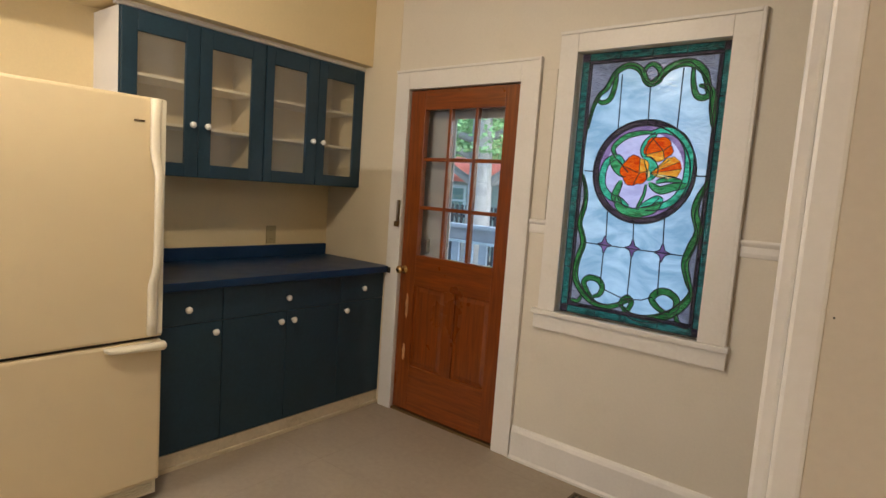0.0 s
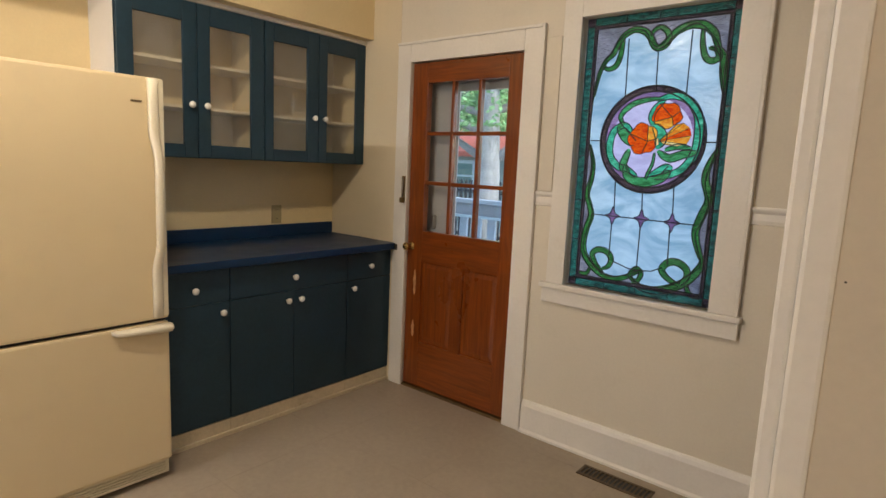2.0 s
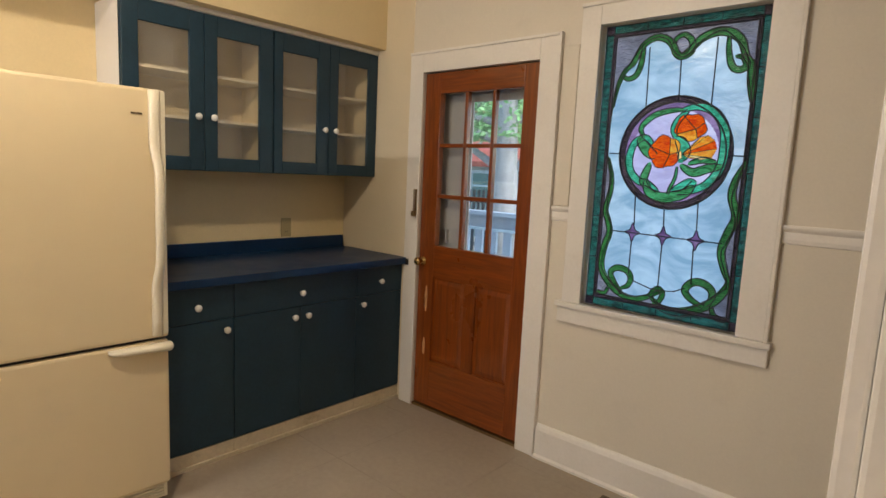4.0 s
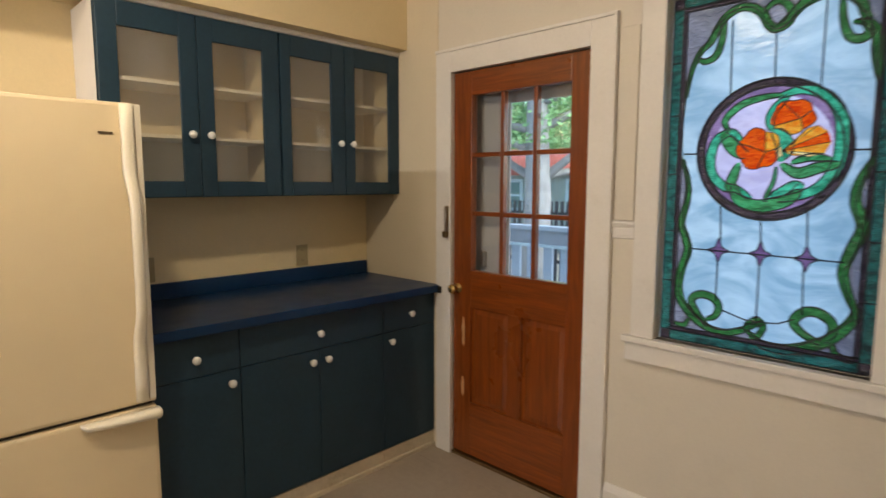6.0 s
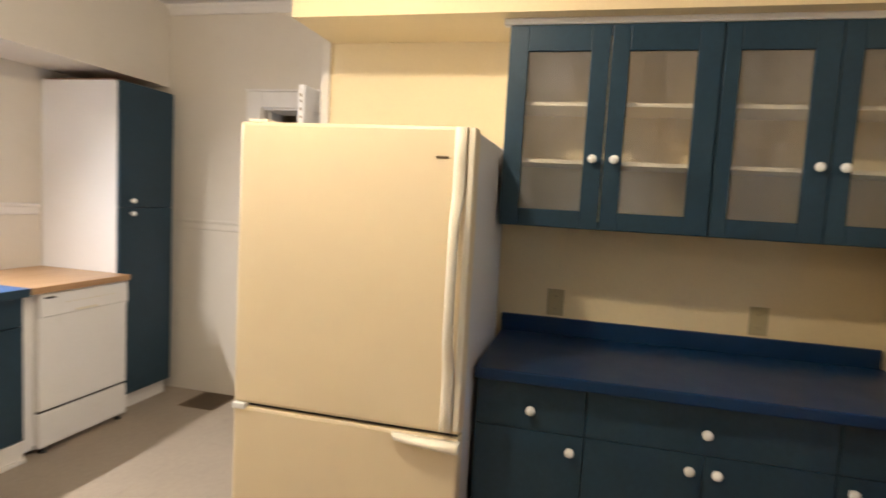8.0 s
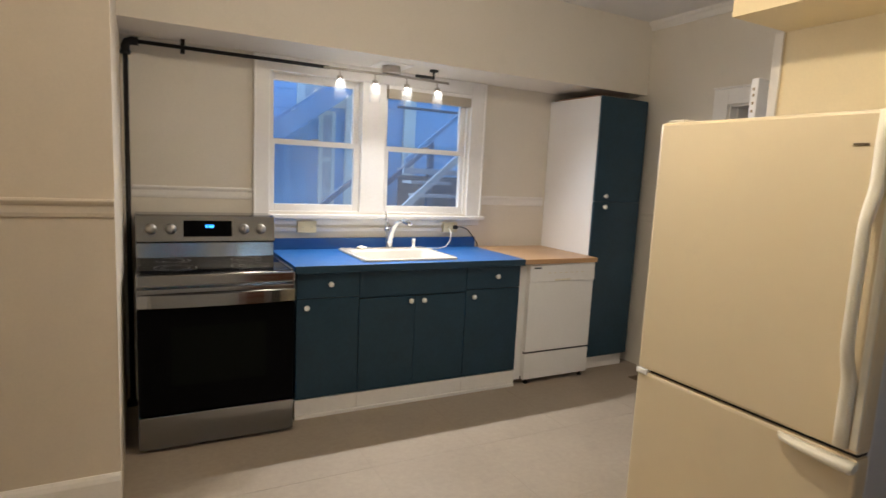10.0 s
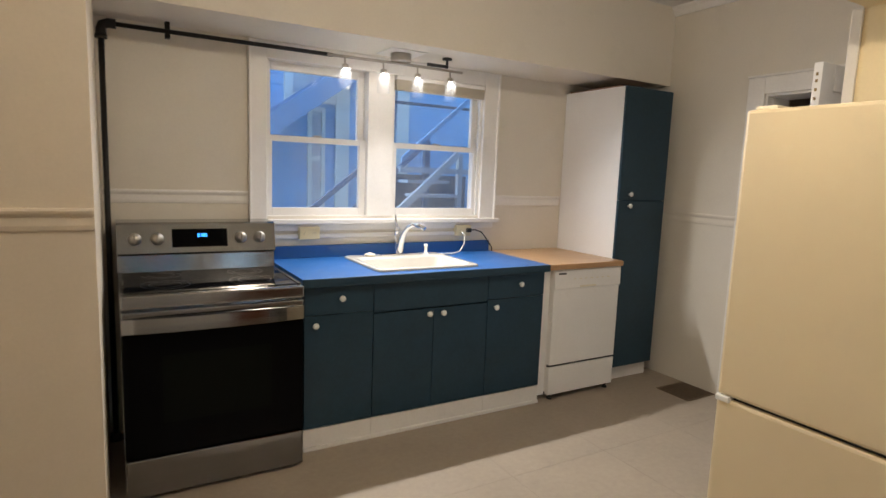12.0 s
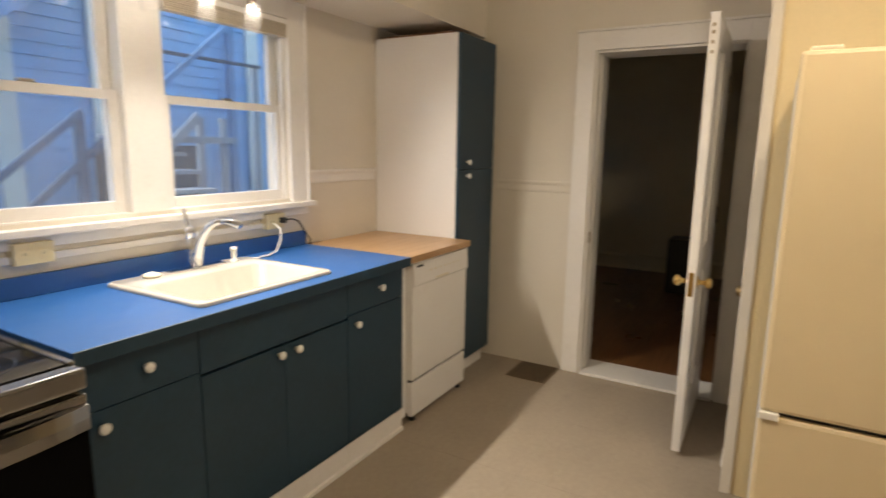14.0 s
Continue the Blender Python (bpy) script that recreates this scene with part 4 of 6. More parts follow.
part("slab", boxes((-4.034, -3.374, SOUTH + 0.003, -0.262, 0.8705, 0.906), bevel=0.004), M_BUTCHER, wt)

# ---- tall cupboard ----
tc = thing("tall_cupboard", (-4.27, -0.65, 0.0), "tall pantry cupboard, dark teal front and white side", "cupboard")
TX0, TX1, TYF = -4.50, -4.037, -0.372
part("side_panel", boxes((TX1 - 0.018, TX1, SOUTH + 0.003, TYF, 0.10, 2.08)), M_MELAMINE, tc, "white melamine side panel")
part("body", boxes((TX0, TX1 - 0.018, SOUTH + 0.003, TYF, 0.10, 2.08)), M_BLUE, tc)
for z0, z1, kz in ((0.11, 1.31, 1.274), (1.314, 2.08, 1.355)):
    d = part("door", boxes((TX0, TX1, TYF, TYF + 0.02, z0, z1), bevel=0.003), M_BLUE, tc, "dark teal door")
    ceramic_knob(d, (-4.13, TYF + 0.02, kz), (0, 1, 0))
part("plinth", boxes((TX0, TX1, SOUTH + 0.05, TYF - 0.03, 0.0, 0.10)), M_TRIM, tc, "white plinth")
lath = thing("wood_lath", (-4.3, -0.6, 2.08), "dark thin wooden boards lying on the tall cupboard", "board")
part("board", boxes((-4.46, -4.06, SOUTH + 0.02, -0.42, 2.0805, 2.095), bevel=0.002), M_OAKFLOOR, lath)

# ---- stove ----
M_COOKTOP = material("ceramic_cooktop_glass", (0.004, 0.004, 0.0045), 0.04, vary=0.1, bump=0, rough_vary=0.02, spec=0.16)
M_OVENWINDOW = material("tinted_oven_glass", (0.004, 0.005, 0.004), 0.1, vary=0.1, bump=0, rough_vary=0.03, spec=0.05)
st = thing("kitchen_stove", (-1.41, -0.5, 0.0), "stainless steel electric stove with black glass door", "stove")
OX0, OX1 = -1.792, -1.036
part("body", boxes((OX0, OX1, SOUTH + 0.02, -0.195, 0.02, 0.885)), M_STEEL, st)
part("oven_door", boxes((OX0 + 0.002, OX1 - 0.002, -0.195, -0.158, 0.197, 0.738), bevel=0.004), M_BLACKGLASS, st, "black glass oven door")
part("oven_window", boxes((OX0 + 0.15, OX1 - 0.15, -0.1585, -0.1568, 0.34, 0.64)), M_OVENWINDOW, st, "dark tinted oven window")
part("door_band", boxes((OX0 + 0.002, OX1 - 0.002, -0.195, -0.156, 0.741, 0.835), bevel=0.006), M_STEEL, st, "steel band of oven door")
bm = bmesh.new()
n = 18
sections = []
for i in range(n + 1):
    x = OX0 + 0.003 + (OX1 - OX0 - 0.006) * i / n
    out = -0.146 + 0.024 * max(0.0, 1 - abs(2 * i / n - 1) ** 3.0)
    sections.append([bm.verts.new((x, y, z)) for y, z in ((out - 0.016, 0.744), (out + 0.001, 0.747), (out, 0.776), (out - 0.003, 0.808), (out - 0.018, 0.812))])
for a, b in zip(sections, sections[1:]):
    for k in range(5):
        f = bm.faces.new((a[k], a[(k + 1) % 5], b[(k + 1) % 5], b[k]))
        f.smooth = False
bm.faces.new(sections[0])
bm.faces.new(sections[-1][::-1])
part("handle", bm, M_STEEL, st, "bowed steel oven handle")
part("drawer", boxes((OX0 + 0.002, OX1 - 0.002, -0.195, -0.155, 0.022, 0.19), bevel=0.005), M_STEEL, st, "steel warming drawer front")
part("front_trim", boxes((OX0, OX1, -0.200, -0.150, 0.848, 0.902), bevel=0.008), M_STEEL, st)
part("cooktop", boxes((OX0 + 0.018, OX1 - 0.018, -0.72, -0.200, 0.885, 0.905), bevel=0.003), M_COOKTOP, st, "black ceramic glass cooktop")
part("side_rim", boxes((OX0, OX0 + 0.018, -0.72, -0.200, 0.885, 0.908), bevel=0.002), M_STEEL, st)
part("side_rim", boxes((OX1 - 0.018, OX1, -0.72, -0.200, 0.885, 0.908), bevel=0.002), M_STEEL, st)
M_RING = material("printed_ring", (0.022, 0.022, 0.022), 0.3, bump=0)
for cx, cy, r in ((-1.61, -0.36, 0.115), (-1.22, -0.36, 0.10), (-1.61, -0.60, 0.085), (-1.22, -0.60, 0.085)):
    bm = bmesh.new()
    for rr in (r, r * 0.66):
        ring = []
        for k in range(40):
            a = 2 * math.pi * k / 40
            ring.append([bm.verts.new((cx + (rr + d) * math.cos(a), cy + (rr + d) * math.sin(a), 0.9056)) for d in (-0.0016, 0.0016)])
        for k in range(40):
            bm.faces.new((ring[k][0], ring[k][1], ring[(k + 1) % 40][1], ring[(k + 1) % 40][0]))
    part("burner_ring", bm, M_RING, st, "grey printed burner ring")
bm = bmesh.new()
prof = [(-0.93, 0.885), (-0.72, 0.885), (-0.735, 0.985), (-0.715, 0.99), (-0.700, 1.0), (-0.730, 1.142), (-0.75, 1.15), (-0.93, 1.15)]
ends = [[bm.verts.new((x, y, z)) for y, z in prof] for x in (OX0, OX1)]
for i in range(len(prof)):
    bm.faces.new((ends[0][i], ends[0][(i + 1) % len(prof)], ends[1][(i + 1) % len(prof)], ends[1][i]))
bm.faces.new(ends[0])
bm.faces.new(ends[1][::-1])
part("backguard", bm, M_STEEL, st, "steel back panel with controls")


def on_panel(z):
    return -0.700 - 0.030 * (z - 1.0) / 0.142


bm = bmesh.new()
vs = [[bm.verts.new((x, on_panel(z) + d, z)) for d in (0.0, 0.006)] for x, z in ((-1.545, 1.028), (-1.28, 1.028), (-1.28, 1.118), (-1.545, 1.118))]
bm.faces.new([v[1] for v in vs])
for i in range(4):
    bm.faces.new((vs[i][0], vs[i][1], vs[(i + 1) % 4][1], vs[(i + 1) % 4][0]))
part("display", bm, M_BLACKGLASS, st, "black control display")
bm = bmesh.new()
for x0, w in ((-1.444, 0.012), (-1.429, 0.012), (-1.411, 0.012)):
    for z in (1.079, 1.085, 1.091):
        box(bm, x0, x0 + w, on_panel(z) + 0.0062, on_panel(z) + 0.0075, z, z + 0.003)
    for xx in (x0, x0 + w - 0.003):
        box(bm, xx, xx + 0.003, on_panel(1.085) + 0.0062, on_panel(1.085) + 0.0078, 1.079, 1.094)
part("clock_digits", bm, glow("blue_display_light", (0.04, 0.28, 1.0), 1.2), st, "glowing blue clock digits")
for kx in (-1.113, -1.213, -1.613, -1.71):
    bm = bmesh.new()
    z = 1.07
    lathe(bm, (kx, on_panel(z), z), (0, 1, 0.2), [(0, 0.031), (0.004, 0.031), (0.006, 0.024), (0.026, 0.022), (0.030, 0.019), (0.031, 0.001)], 20)
    kb = part("control_knob", bm, M_KNOBSTEEL, st, "steel control knob")
    part("grip", boxes((kx - 0.004, kx + 0.004, on_panel(z) + 0.024, on_panel(z) + 0.040, z - 0.018, z + 0.026), bevel=0.002), M_KNOBSTEEL, kb)
for x in (OX0 + 0.05, OX1 - 0.05):
    part("foot", boxes((x - 0.02, x + 0.02, -0.25, -0.21, 0, 0.02)), M_BLACK, st)

# ---- gas pipe ----
pipe = thing("iron_pipe", (-1.0, -0.86, 0.0), "black iron pipe running up wall and along soffit", "pipe")
PX, PY, PZ = -1.004, -0.865, 2.105
bm = bmesh.new()
tube(bm, [(PX, PY, 0.0), (PX, PY, PZ - 0.04)], 0.0135, 14)
part("riser", bm, M_IRON, pipe)
bm = bmesh.new()
tube(bm, [(PX - 0.04, PY, PZ), (-2.14, -0.80, PZ - 0.012)], 0.0112, 14)
part("cross_pipe", bm, M_IRON, pipe)
bm = bmesh.new()
tube(bm, [(PX, PY, PZ - 0.065), (PX, PY, PZ - 0.03), (PX - 0.008, PY, PZ - 0.010), (PX - 0.03, PY, PZ), (PX - 0.065, PY, PZ)], 0.023, 14)
tube(bm, [(PX, PY, PZ - 0.075), (PX, PY, PZ - 0.055)], 0.027, 14)
part("elbow", bm, M_IRON, pipe)
part("hanger", boxes((-1.305, -1.282, PY - 0.02, PY + 0.02, PZ - 0.035, PZ + 0.045), bevel=0.003), M_IRON, pipe)
bm = bmesh.new()
lathe(bm, (PX, PY, 0.0), (0, 0, 1), [(0, 0.045), (0.006, 0.045), (0.010, 0.025), (0.03, 0.022)], 16)
part("flange", bm, M_IRON, pipe)

# ---- track lamp over the sink ----
tl = thing("track_light", (-2.55, -0.75, 2.15), "brushed nickel track light with four glass shades", "light")
bm = bmesh.new()
lathe(bm, (-2.545, -0.75, 2.15), (0, 0, -1), [(0, 0.062), (0.046, 0.062), (0.052, 0.058), (0.053, 0.001)], 24)
part("canopy", bm, M_NICKEL, tl)
part("ceiling_plate", boxes((-2.66, -2.43, -0.87, -0.63, 2.144, 2.1495), bevel=0.002), M_TRIM, tl)
bm = bmesh.new()
tube(bm, [(-2.10, -0.775, 2.088), (-2.30, -0.765, 2.088), (-2.55, -0.745, 2.088), (-2.80, -0.755, 2.088), (-2.985, -0.765, 2.088)], 0.0085, 12)
tube(bm, [(-2.545, -0.75, 2.11), (-2.545, -0.75, 2.085)], 0.012, 10)
part("bar", bm, M_NICKEL, tl)
bm = bmesh.new()
tube(bm, [(-2.70, -0.70, 2.098), (-2.84, -0.70, 2.098)], 0.010, 10)
lathe(bm, (-2.835, -0.70, 2.15), (0, 0, -1), [(0, 0.03), (0.012, 0.03), (0.014, 0.008), (0.05, 0.008)], 14)
part("second_arm", bm, M_BLACK, tl)
M_BULB = glow("warm_bulb", (1.0, 0.88, 0.72), 2.2)
for lx, ly in SINK_LAMPS:
    bm = bmesh.new()
    tube(bm, [(lx, ly - 0.01, 2.085), (lx, ly, 2.03)], 0.005, 8)
    lathe(bm, (lx, ly, 2.045), (0, 0, -1), [(0, 0.008), (0.004, 0.019), (0.024, 0.020), (0.026, 0.014)], 16)
    arm = part("lamp_holder", bm, M_NICKEL, tl)
    bm = bmesh.new()
    lathe(bm, (lx, ly, 2.018), (0, 0, -1), [(0.0, 0.012), (0.010, 0.014), (0.026, 0.012), (0.034, 0.004)], 12)
    bulb = part("bulb", bm, M_BULB, arm, "lit warm bulb")
    bulb.visible_shadow = False
    bm = bmesh.new()
    tube(bm, [(lx, ly, z) for z in (2.026, 1.99, 1.93, 1.902)], [0.034, 0.037, 0.037, 0.036], 24, caps=False)
    tube(bm, [(lx, ly, z) for z in (2.026, 1.99, 1.93, 1.902)], [0.031, 0.034, 0.034, 0.033], 24, caps=False)
    shade = part("glass_shade", bm, M_SHADEGLASS, arm, "clear glass cylinder shade")
    shade.visible_shadow = False

# ceiling lamp that lights the kitchen, and an unseen second one added as fill
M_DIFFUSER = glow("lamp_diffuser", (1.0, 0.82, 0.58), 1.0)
for cx, cy, where in ((-2.12, 1.56, "kitchen"), (0.2, 0.52, "entry, added unseen")):
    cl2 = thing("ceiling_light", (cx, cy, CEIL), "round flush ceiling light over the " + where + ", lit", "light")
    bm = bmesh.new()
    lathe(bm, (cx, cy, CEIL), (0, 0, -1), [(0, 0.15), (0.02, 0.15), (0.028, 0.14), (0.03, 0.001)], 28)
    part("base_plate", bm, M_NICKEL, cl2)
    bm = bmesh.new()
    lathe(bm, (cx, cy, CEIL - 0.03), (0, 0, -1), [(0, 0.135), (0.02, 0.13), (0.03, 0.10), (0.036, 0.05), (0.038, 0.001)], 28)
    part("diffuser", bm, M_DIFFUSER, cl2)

# ---- fridge ----
fr = thing("fridge", (-3.2, 1.67, 0.0), "cream bottom-freezer fridge with bisque handles", "fridge")
FY0, FY1 = 1.270, 2.083
part("body", boxes((-3.55, -2.915, FY0 + 0.006, FY1 - 0.004, 0.03, 1.682), bevel=0.006), M_FRIDGE_SIDE, fr, "white textured cabinet")
part("top_door", boxes((-2.912, -2.842, FY0, FY1, 0.722, 1.692), bevel=0.012), M_FRIDGE, fr, "cream fridge door")
part("freezer_drawer", boxes((-2.912, -2.842, FY0, FY1, 0.095, 0.710), bevel=0.012), M_FRIDGE, fr, "cream freezer drawer")
part("gasket", boxes((-2.915, -2.862, FY0 + 0.01, FY1 - 0.01, 0.710, 0.722)), M_BLACK, fr, "dark door gap")
part("grille", boxes((-2.912, -2.868, FY0 + 0.006, FY1 - 0.006, 0.025, 0.085), *[(-2.868, -2.862, FY0 + 0.02, FY1 - 0.02, 0.033 + 0.012 * i, 0.039 + 0.012 * i) for i in range(4)]), M_HANDLE, fr, "slotted kick grille")
part("edge_strip", boxes((-2.846, -2.836, FY1 - 0.024, FY1 - 0.003, 0.735, 1.688), bevel=0.004), M_HANDLE, fr, "bisque edge strip")
bm = bmesh.new()
hp = [(0.010, 1.688), (0.012, 1.60), (0.012, 1.490), (0.018, 1.462), (0.040, 1.410), (0.050, 1.376), (0.052, 1.20), (0.050, 1.040), (0.040, 1.000), (0.018, 0.950), (0.012, 0.925), (0.012, 0.80), (0.010, 0.735)]
rows_h = []
for d, z in hp:
    w = 0.019 - 0.10 * max(0.0, d - 0.012)
    rows_h.append([bm.verts.new((-2.842 + d + ox, FY1 - 0.046 + oy * w, z)) for ox, oy in ((-0.010, -1.0), (0.004, -0.95), (0.010, -0.6), (0.012, 0.0), (0.010, 0.6), (0.004, 0.95), (-0.010, 1.0))])
for a, b in zip(rows_h, rows_h[1:]):
    for k in range(7):
        f = bm.faces.new((a[k], a[(k + 1) % 7], b[(k + 1) % 7], b[k]))
        f.smooth = k != 6
bm.faces.new(rows_h[0])
bm.faces.new(rows_h[-1][::-1])
part("door_handle", bm, M_HANDLE, fr, "long bowed bisque handle")
bm = bmesh.new()
pull = []
for y, lo, dep in ((1.858, 0.690, 0.010), (1.872, 0.680, 0.026), (1.92, 0.676, 0.038), (2.00, 0.672, 0.044), (FY1 - 0.006, 0.668, 0.044), (FY1 + 0.004, 0.674, 0.038)):
    pull.append([bm.verts.new((-2.844 + ox * dep, y, z)) for ox, z in ((0, lo + 0.012), (0.55, lo), (0.9, lo + 0.006), (1.0, lo + 0.016), (0.9, 0.697), (0.6, 0.703), (0, 0.703))])
for a, b in zip(pull, pull[1:]):
    for k in range(7):
        f = bm.faces.new((a[k], a[(k + 1) % 7], b[(k + 1) % 7], b[k]))
        f.smooth = True
bm.faces.new(pull[0])
bm.faces.new(pull[-1][::-1])
part("drawer_handle", bm, M_HANDLE, fr, "bisque freezer pull")
part("hinge_cover", boxes((-2.90, -2.834, FY0 - 0.001, FY0 + 0.05, 0.700, 0.722), bevel=0.005), M_KNOB, fr, "white hinge cover")
part("name_badge", boxes((-2.842, -2.839, 1.958, 1.998, 1.593, 1.600), bevel=0.001), M_REGISTER, fr, "small brown name badge")
part("top_hinge", boxes((-2.94, -2.86, FY0 + 0.02, FY0 + 0.09, 1.692, 1.704), bevel=0.004), M_HANDLE, fr)
for yy in (FY0 + 0.06, FY1 - 0.06):
    part("foot", boxes((-2.95, -2.91, yy - 0.02, yy + 0.02, 0, 0.03)), M_BLACK, fr)


# ---- floor registers ----
def register(place, sx, sy, n, mat, label):
    x, y = place
    r = thing("floor_register", (x, y, 0), label, "vent")
    part("frame", boxes((x - sx, x + sx, y - sy, y - sy + 0.015, 0, 0.006), (x - sx, x + sx, y + sy - 0.015, y + sy, 0, 0.006), (x - sx, x - sx + 0.015, y - sy + 0.015, y + sy - 0.015, 0, 0.006), (x + sx - 0.015, x + sx, y - sy + 0.015, y + sy - 0.015, 0, 0.006), bevel=0.002), mat, r)
    part("backing", boxes((x - sx + 0.015, x + sx - 0.015, y - sy + 0.015, y + sy - 0.015, 0.0005, 0.0015)), M_BLACK, r)
    for i in range(n):
        if sx > sy:
            c = x - sx + 0.02 + (2 * sx - 0.04) * (i + 0.5) / n
            part("slat", boxes((c - 0.004, c + 0.004, y - sy + 0.015, y + sy - 0.015, 0.0015, 0.005)), mat, r)
        else:
            c = y - sy + 0.02 + (2 * sy - 0.04) * (i + 0.5) / n
            part("slat", boxes((x - sx + 0.015, x + sx - 0.015, c - 0.004, c + 0.004, 0.0015, 0.005)), mat, r)
    return r


register((-1.405, 3.435), 0.17, 0.05, 15, M_REGISTER, "aged brass floor register by the wall")
register((-4.455, 0.0), 0.14, 0.13, 12, M_BROWNREG, "brown metal floor register near doorway")
# faint seams in the floor sheet
bm = bmesh.new()
for i in range(7):
    box(bm, -4.5 + 0.61 * i, -4.4975 + 0.61 * i, -0.28, 3.5, 0.0001, 0.0006)
for j in range(6):
    box(bm, -4.55, 0.7, 0.38 + 0.61 * j, 0.3825 + 0.61 * j, 0.0001, 0.0007)
tagged(part("floor_seams", bm, M_SEAM, bpy.data.objects["floor"], "faint dark seams"), kind="structure")


# ---- double window over the sink ----
win = thing("window_1", (-2.54, SOUTH - 0.05, 1.16), "white double-hung twin window above the sink", "window")
win["kind"] = "structure"
WY = -0.985
moulding("window_trim", [(-3.40, -3.28, SOUTH, SOUTH + 0.022, 1.145, 2.148), (-1.80, -1.705, SOUTH, SOUTH + 0.022, 1.145, 2.148), (-3.28, -1.80, SOUTH, SOUTH + 0.022, 2.055, 2.148),
                         (-3.405, -3.392, SOUTH, SOUTH + 0.036, 1.145, 2.148), (-1.713, -1.70, SOUTH, SOUTH + 0.036, 1.145, 2.148), (-3.43, -1.68, SOUTH, SOUTH + 0.055, 1.118, 1.145), (-3.40, -1.705, SOUTH, SOUTH + 0.018, 1.075, 1.118)],
         M_TRIM, "white painted window casing, stool and apron", "trim")
part("mullion", boxes((-2.60, -2.425, SOUTH - 0.15, SOUTH + 0.004, 1.16, 2.055), bevel=0.003), M_TRIM, win)
part("window_sill", boxes((-3.28, -1.80, SOUTH - 0.15, SOUTH - 0.001, 1.146, 1.165)), M_TRIM, win)
part("stop", boxes((-3.28, -3.262, SOUTH - 0.03, SOUTH - 0.012, 1.165, 2.055), (-1.818, -1.80, SOUTH - 0.03, SOUTH - 0.012, 1.165, 2.055)), M_TRIM, win)


def sash(x0, x1, z0, z1, y, stile, bottom, top):
    s = part("sash", boxes((x0, x0 + stile, y - 0.035, y, z0, z1), (x1 - stile, x1, y - 0.035, y, z0, z1), (x0 + stile, x1 - stile, y - 0.035, y, z0, z0 + bottom), (x0 + stile, x1 - stile, y - 0.035, y, z1 - top, z1), bevel=0.003), M_TRIM, win)
    p = part("pane", boxes((x0 + stile - 0.002, x1 - stile + 0.002, y - 0.020, y - 0.017, z0 + bottom - 0.002, z1 - top + 0.002)), M_HAZYGLASS, s, "slightly hazy glass pane")
    p.visible_shadow = False
    return s


for x0, x1 in ((-2.425, -1.80), (-3.28, -2.60)):
    low = sash(x0, x1, 1.165, 1.635, SOUTH - 0.032, 0.042, 0.045, 0.035)
    part("sash_lock", boxes(((x0 + x1) / 2 - 0.025, (x0 + x1) / 2 + 0.025, SOUTH - 0.05, SOUTH - 0.028, 1.635, 1.647), bevel=0.003), M_NICKEL, low)
    sash(x0, x1, 1.605, 2.055, SOUTH - 0.072, 0.042, 0.032, 0.045)
blind = thing("window_blind", (-2.93, SOUTH - 0.012, 2.0), "tan fabric blind, drawn up, in the window", "blind")
part("headrail", boxes((-3.275, -2.605, SOUTH - 0.026, SOUTH + 0.026, 2.028, 2.052), bevel=0.003), M_TRIM, blind)
part("stacked_slats", boxes(*[(-3.272, -2.608, SOUTH - 0.024, SOUTH + 0.024 - 0.002 * (i % 2), 1.965 + 0.0085 * i, 1.972 + 0.0085 * i) for i in range(8)], bevel=0.0015), M_BLIND, blind)

# ---- stained glass panel ----
sg = thing("stained_glass", (-1.467, 3.65, 0.845), "stained glass panel with orange flowers in a round wreath", "stained glass")
sg["kind"] = "structure"
AX0, AX1, AZ0, AZ1, AY = -1.806, -1.129, 0.846, 2.118, 3.620
AW, AH = AX1 - AX0, AZ1 - AZ0
RCX, RCZ, RR = -1.460, 1.559, 0.238


def smooth_path(points, n=6, closed=False):
    out, m = [], len(points)
    for i in range(m if closed else m - 1):
        p0, p1, p2, p3 = (points[(i + k) % m] if closed else points[min(max(i + k, 0), m - 1)] for k in (-1, 0, 1, 2))
        for j in range(n):
            t = j / n
            out.append(tuple(0.5 * (2 * b + (c - a) * t + (2 * a - 5 * b + 4 * c - d) * t * t + (3 * b - a - 3 * c + d) * t ** 3) for a, b, c, d in zip(p0, p1, p2, p3)))
    if not closed:
        out.append(points[-1])
    return out


# every spot of the panel belongs to one piece of glass: the pieces are laid out on a fine grid, later ones cutting earlier ones
CELL = 0.0031
NX, NZ = int(AW / CELL), int(AH / CELL)
GXC, GZC = np.meshgrid(AX0 + AW * (np.arange(NX) + 0.5) / NX, AZ0 + AH * (np.arange(NZ) + 0.5) / NZ)
OWNER = np.full((NZ, NX), -1)
PIECES = []


def lay(mask, name, mat, label=""):
    OWNER[mask] = len(PIECES)
    PIECES.append((name, mat, label))


def inside(outline):
    mask = np.zeros((NZ, NX), bool)
    for (x0, z0), (x1, z1) in zip(outline, list(outline[1:]) + [outline[0]]):
        if z0 != z1:
            cross = (GZC >= min(z0, z1)) & (GZC < max(z0, z1)) & (GXC < x0 + (GZC - z0) * (x1 - x0) / (z1 - z0))
            mask ^= cross
    return mask


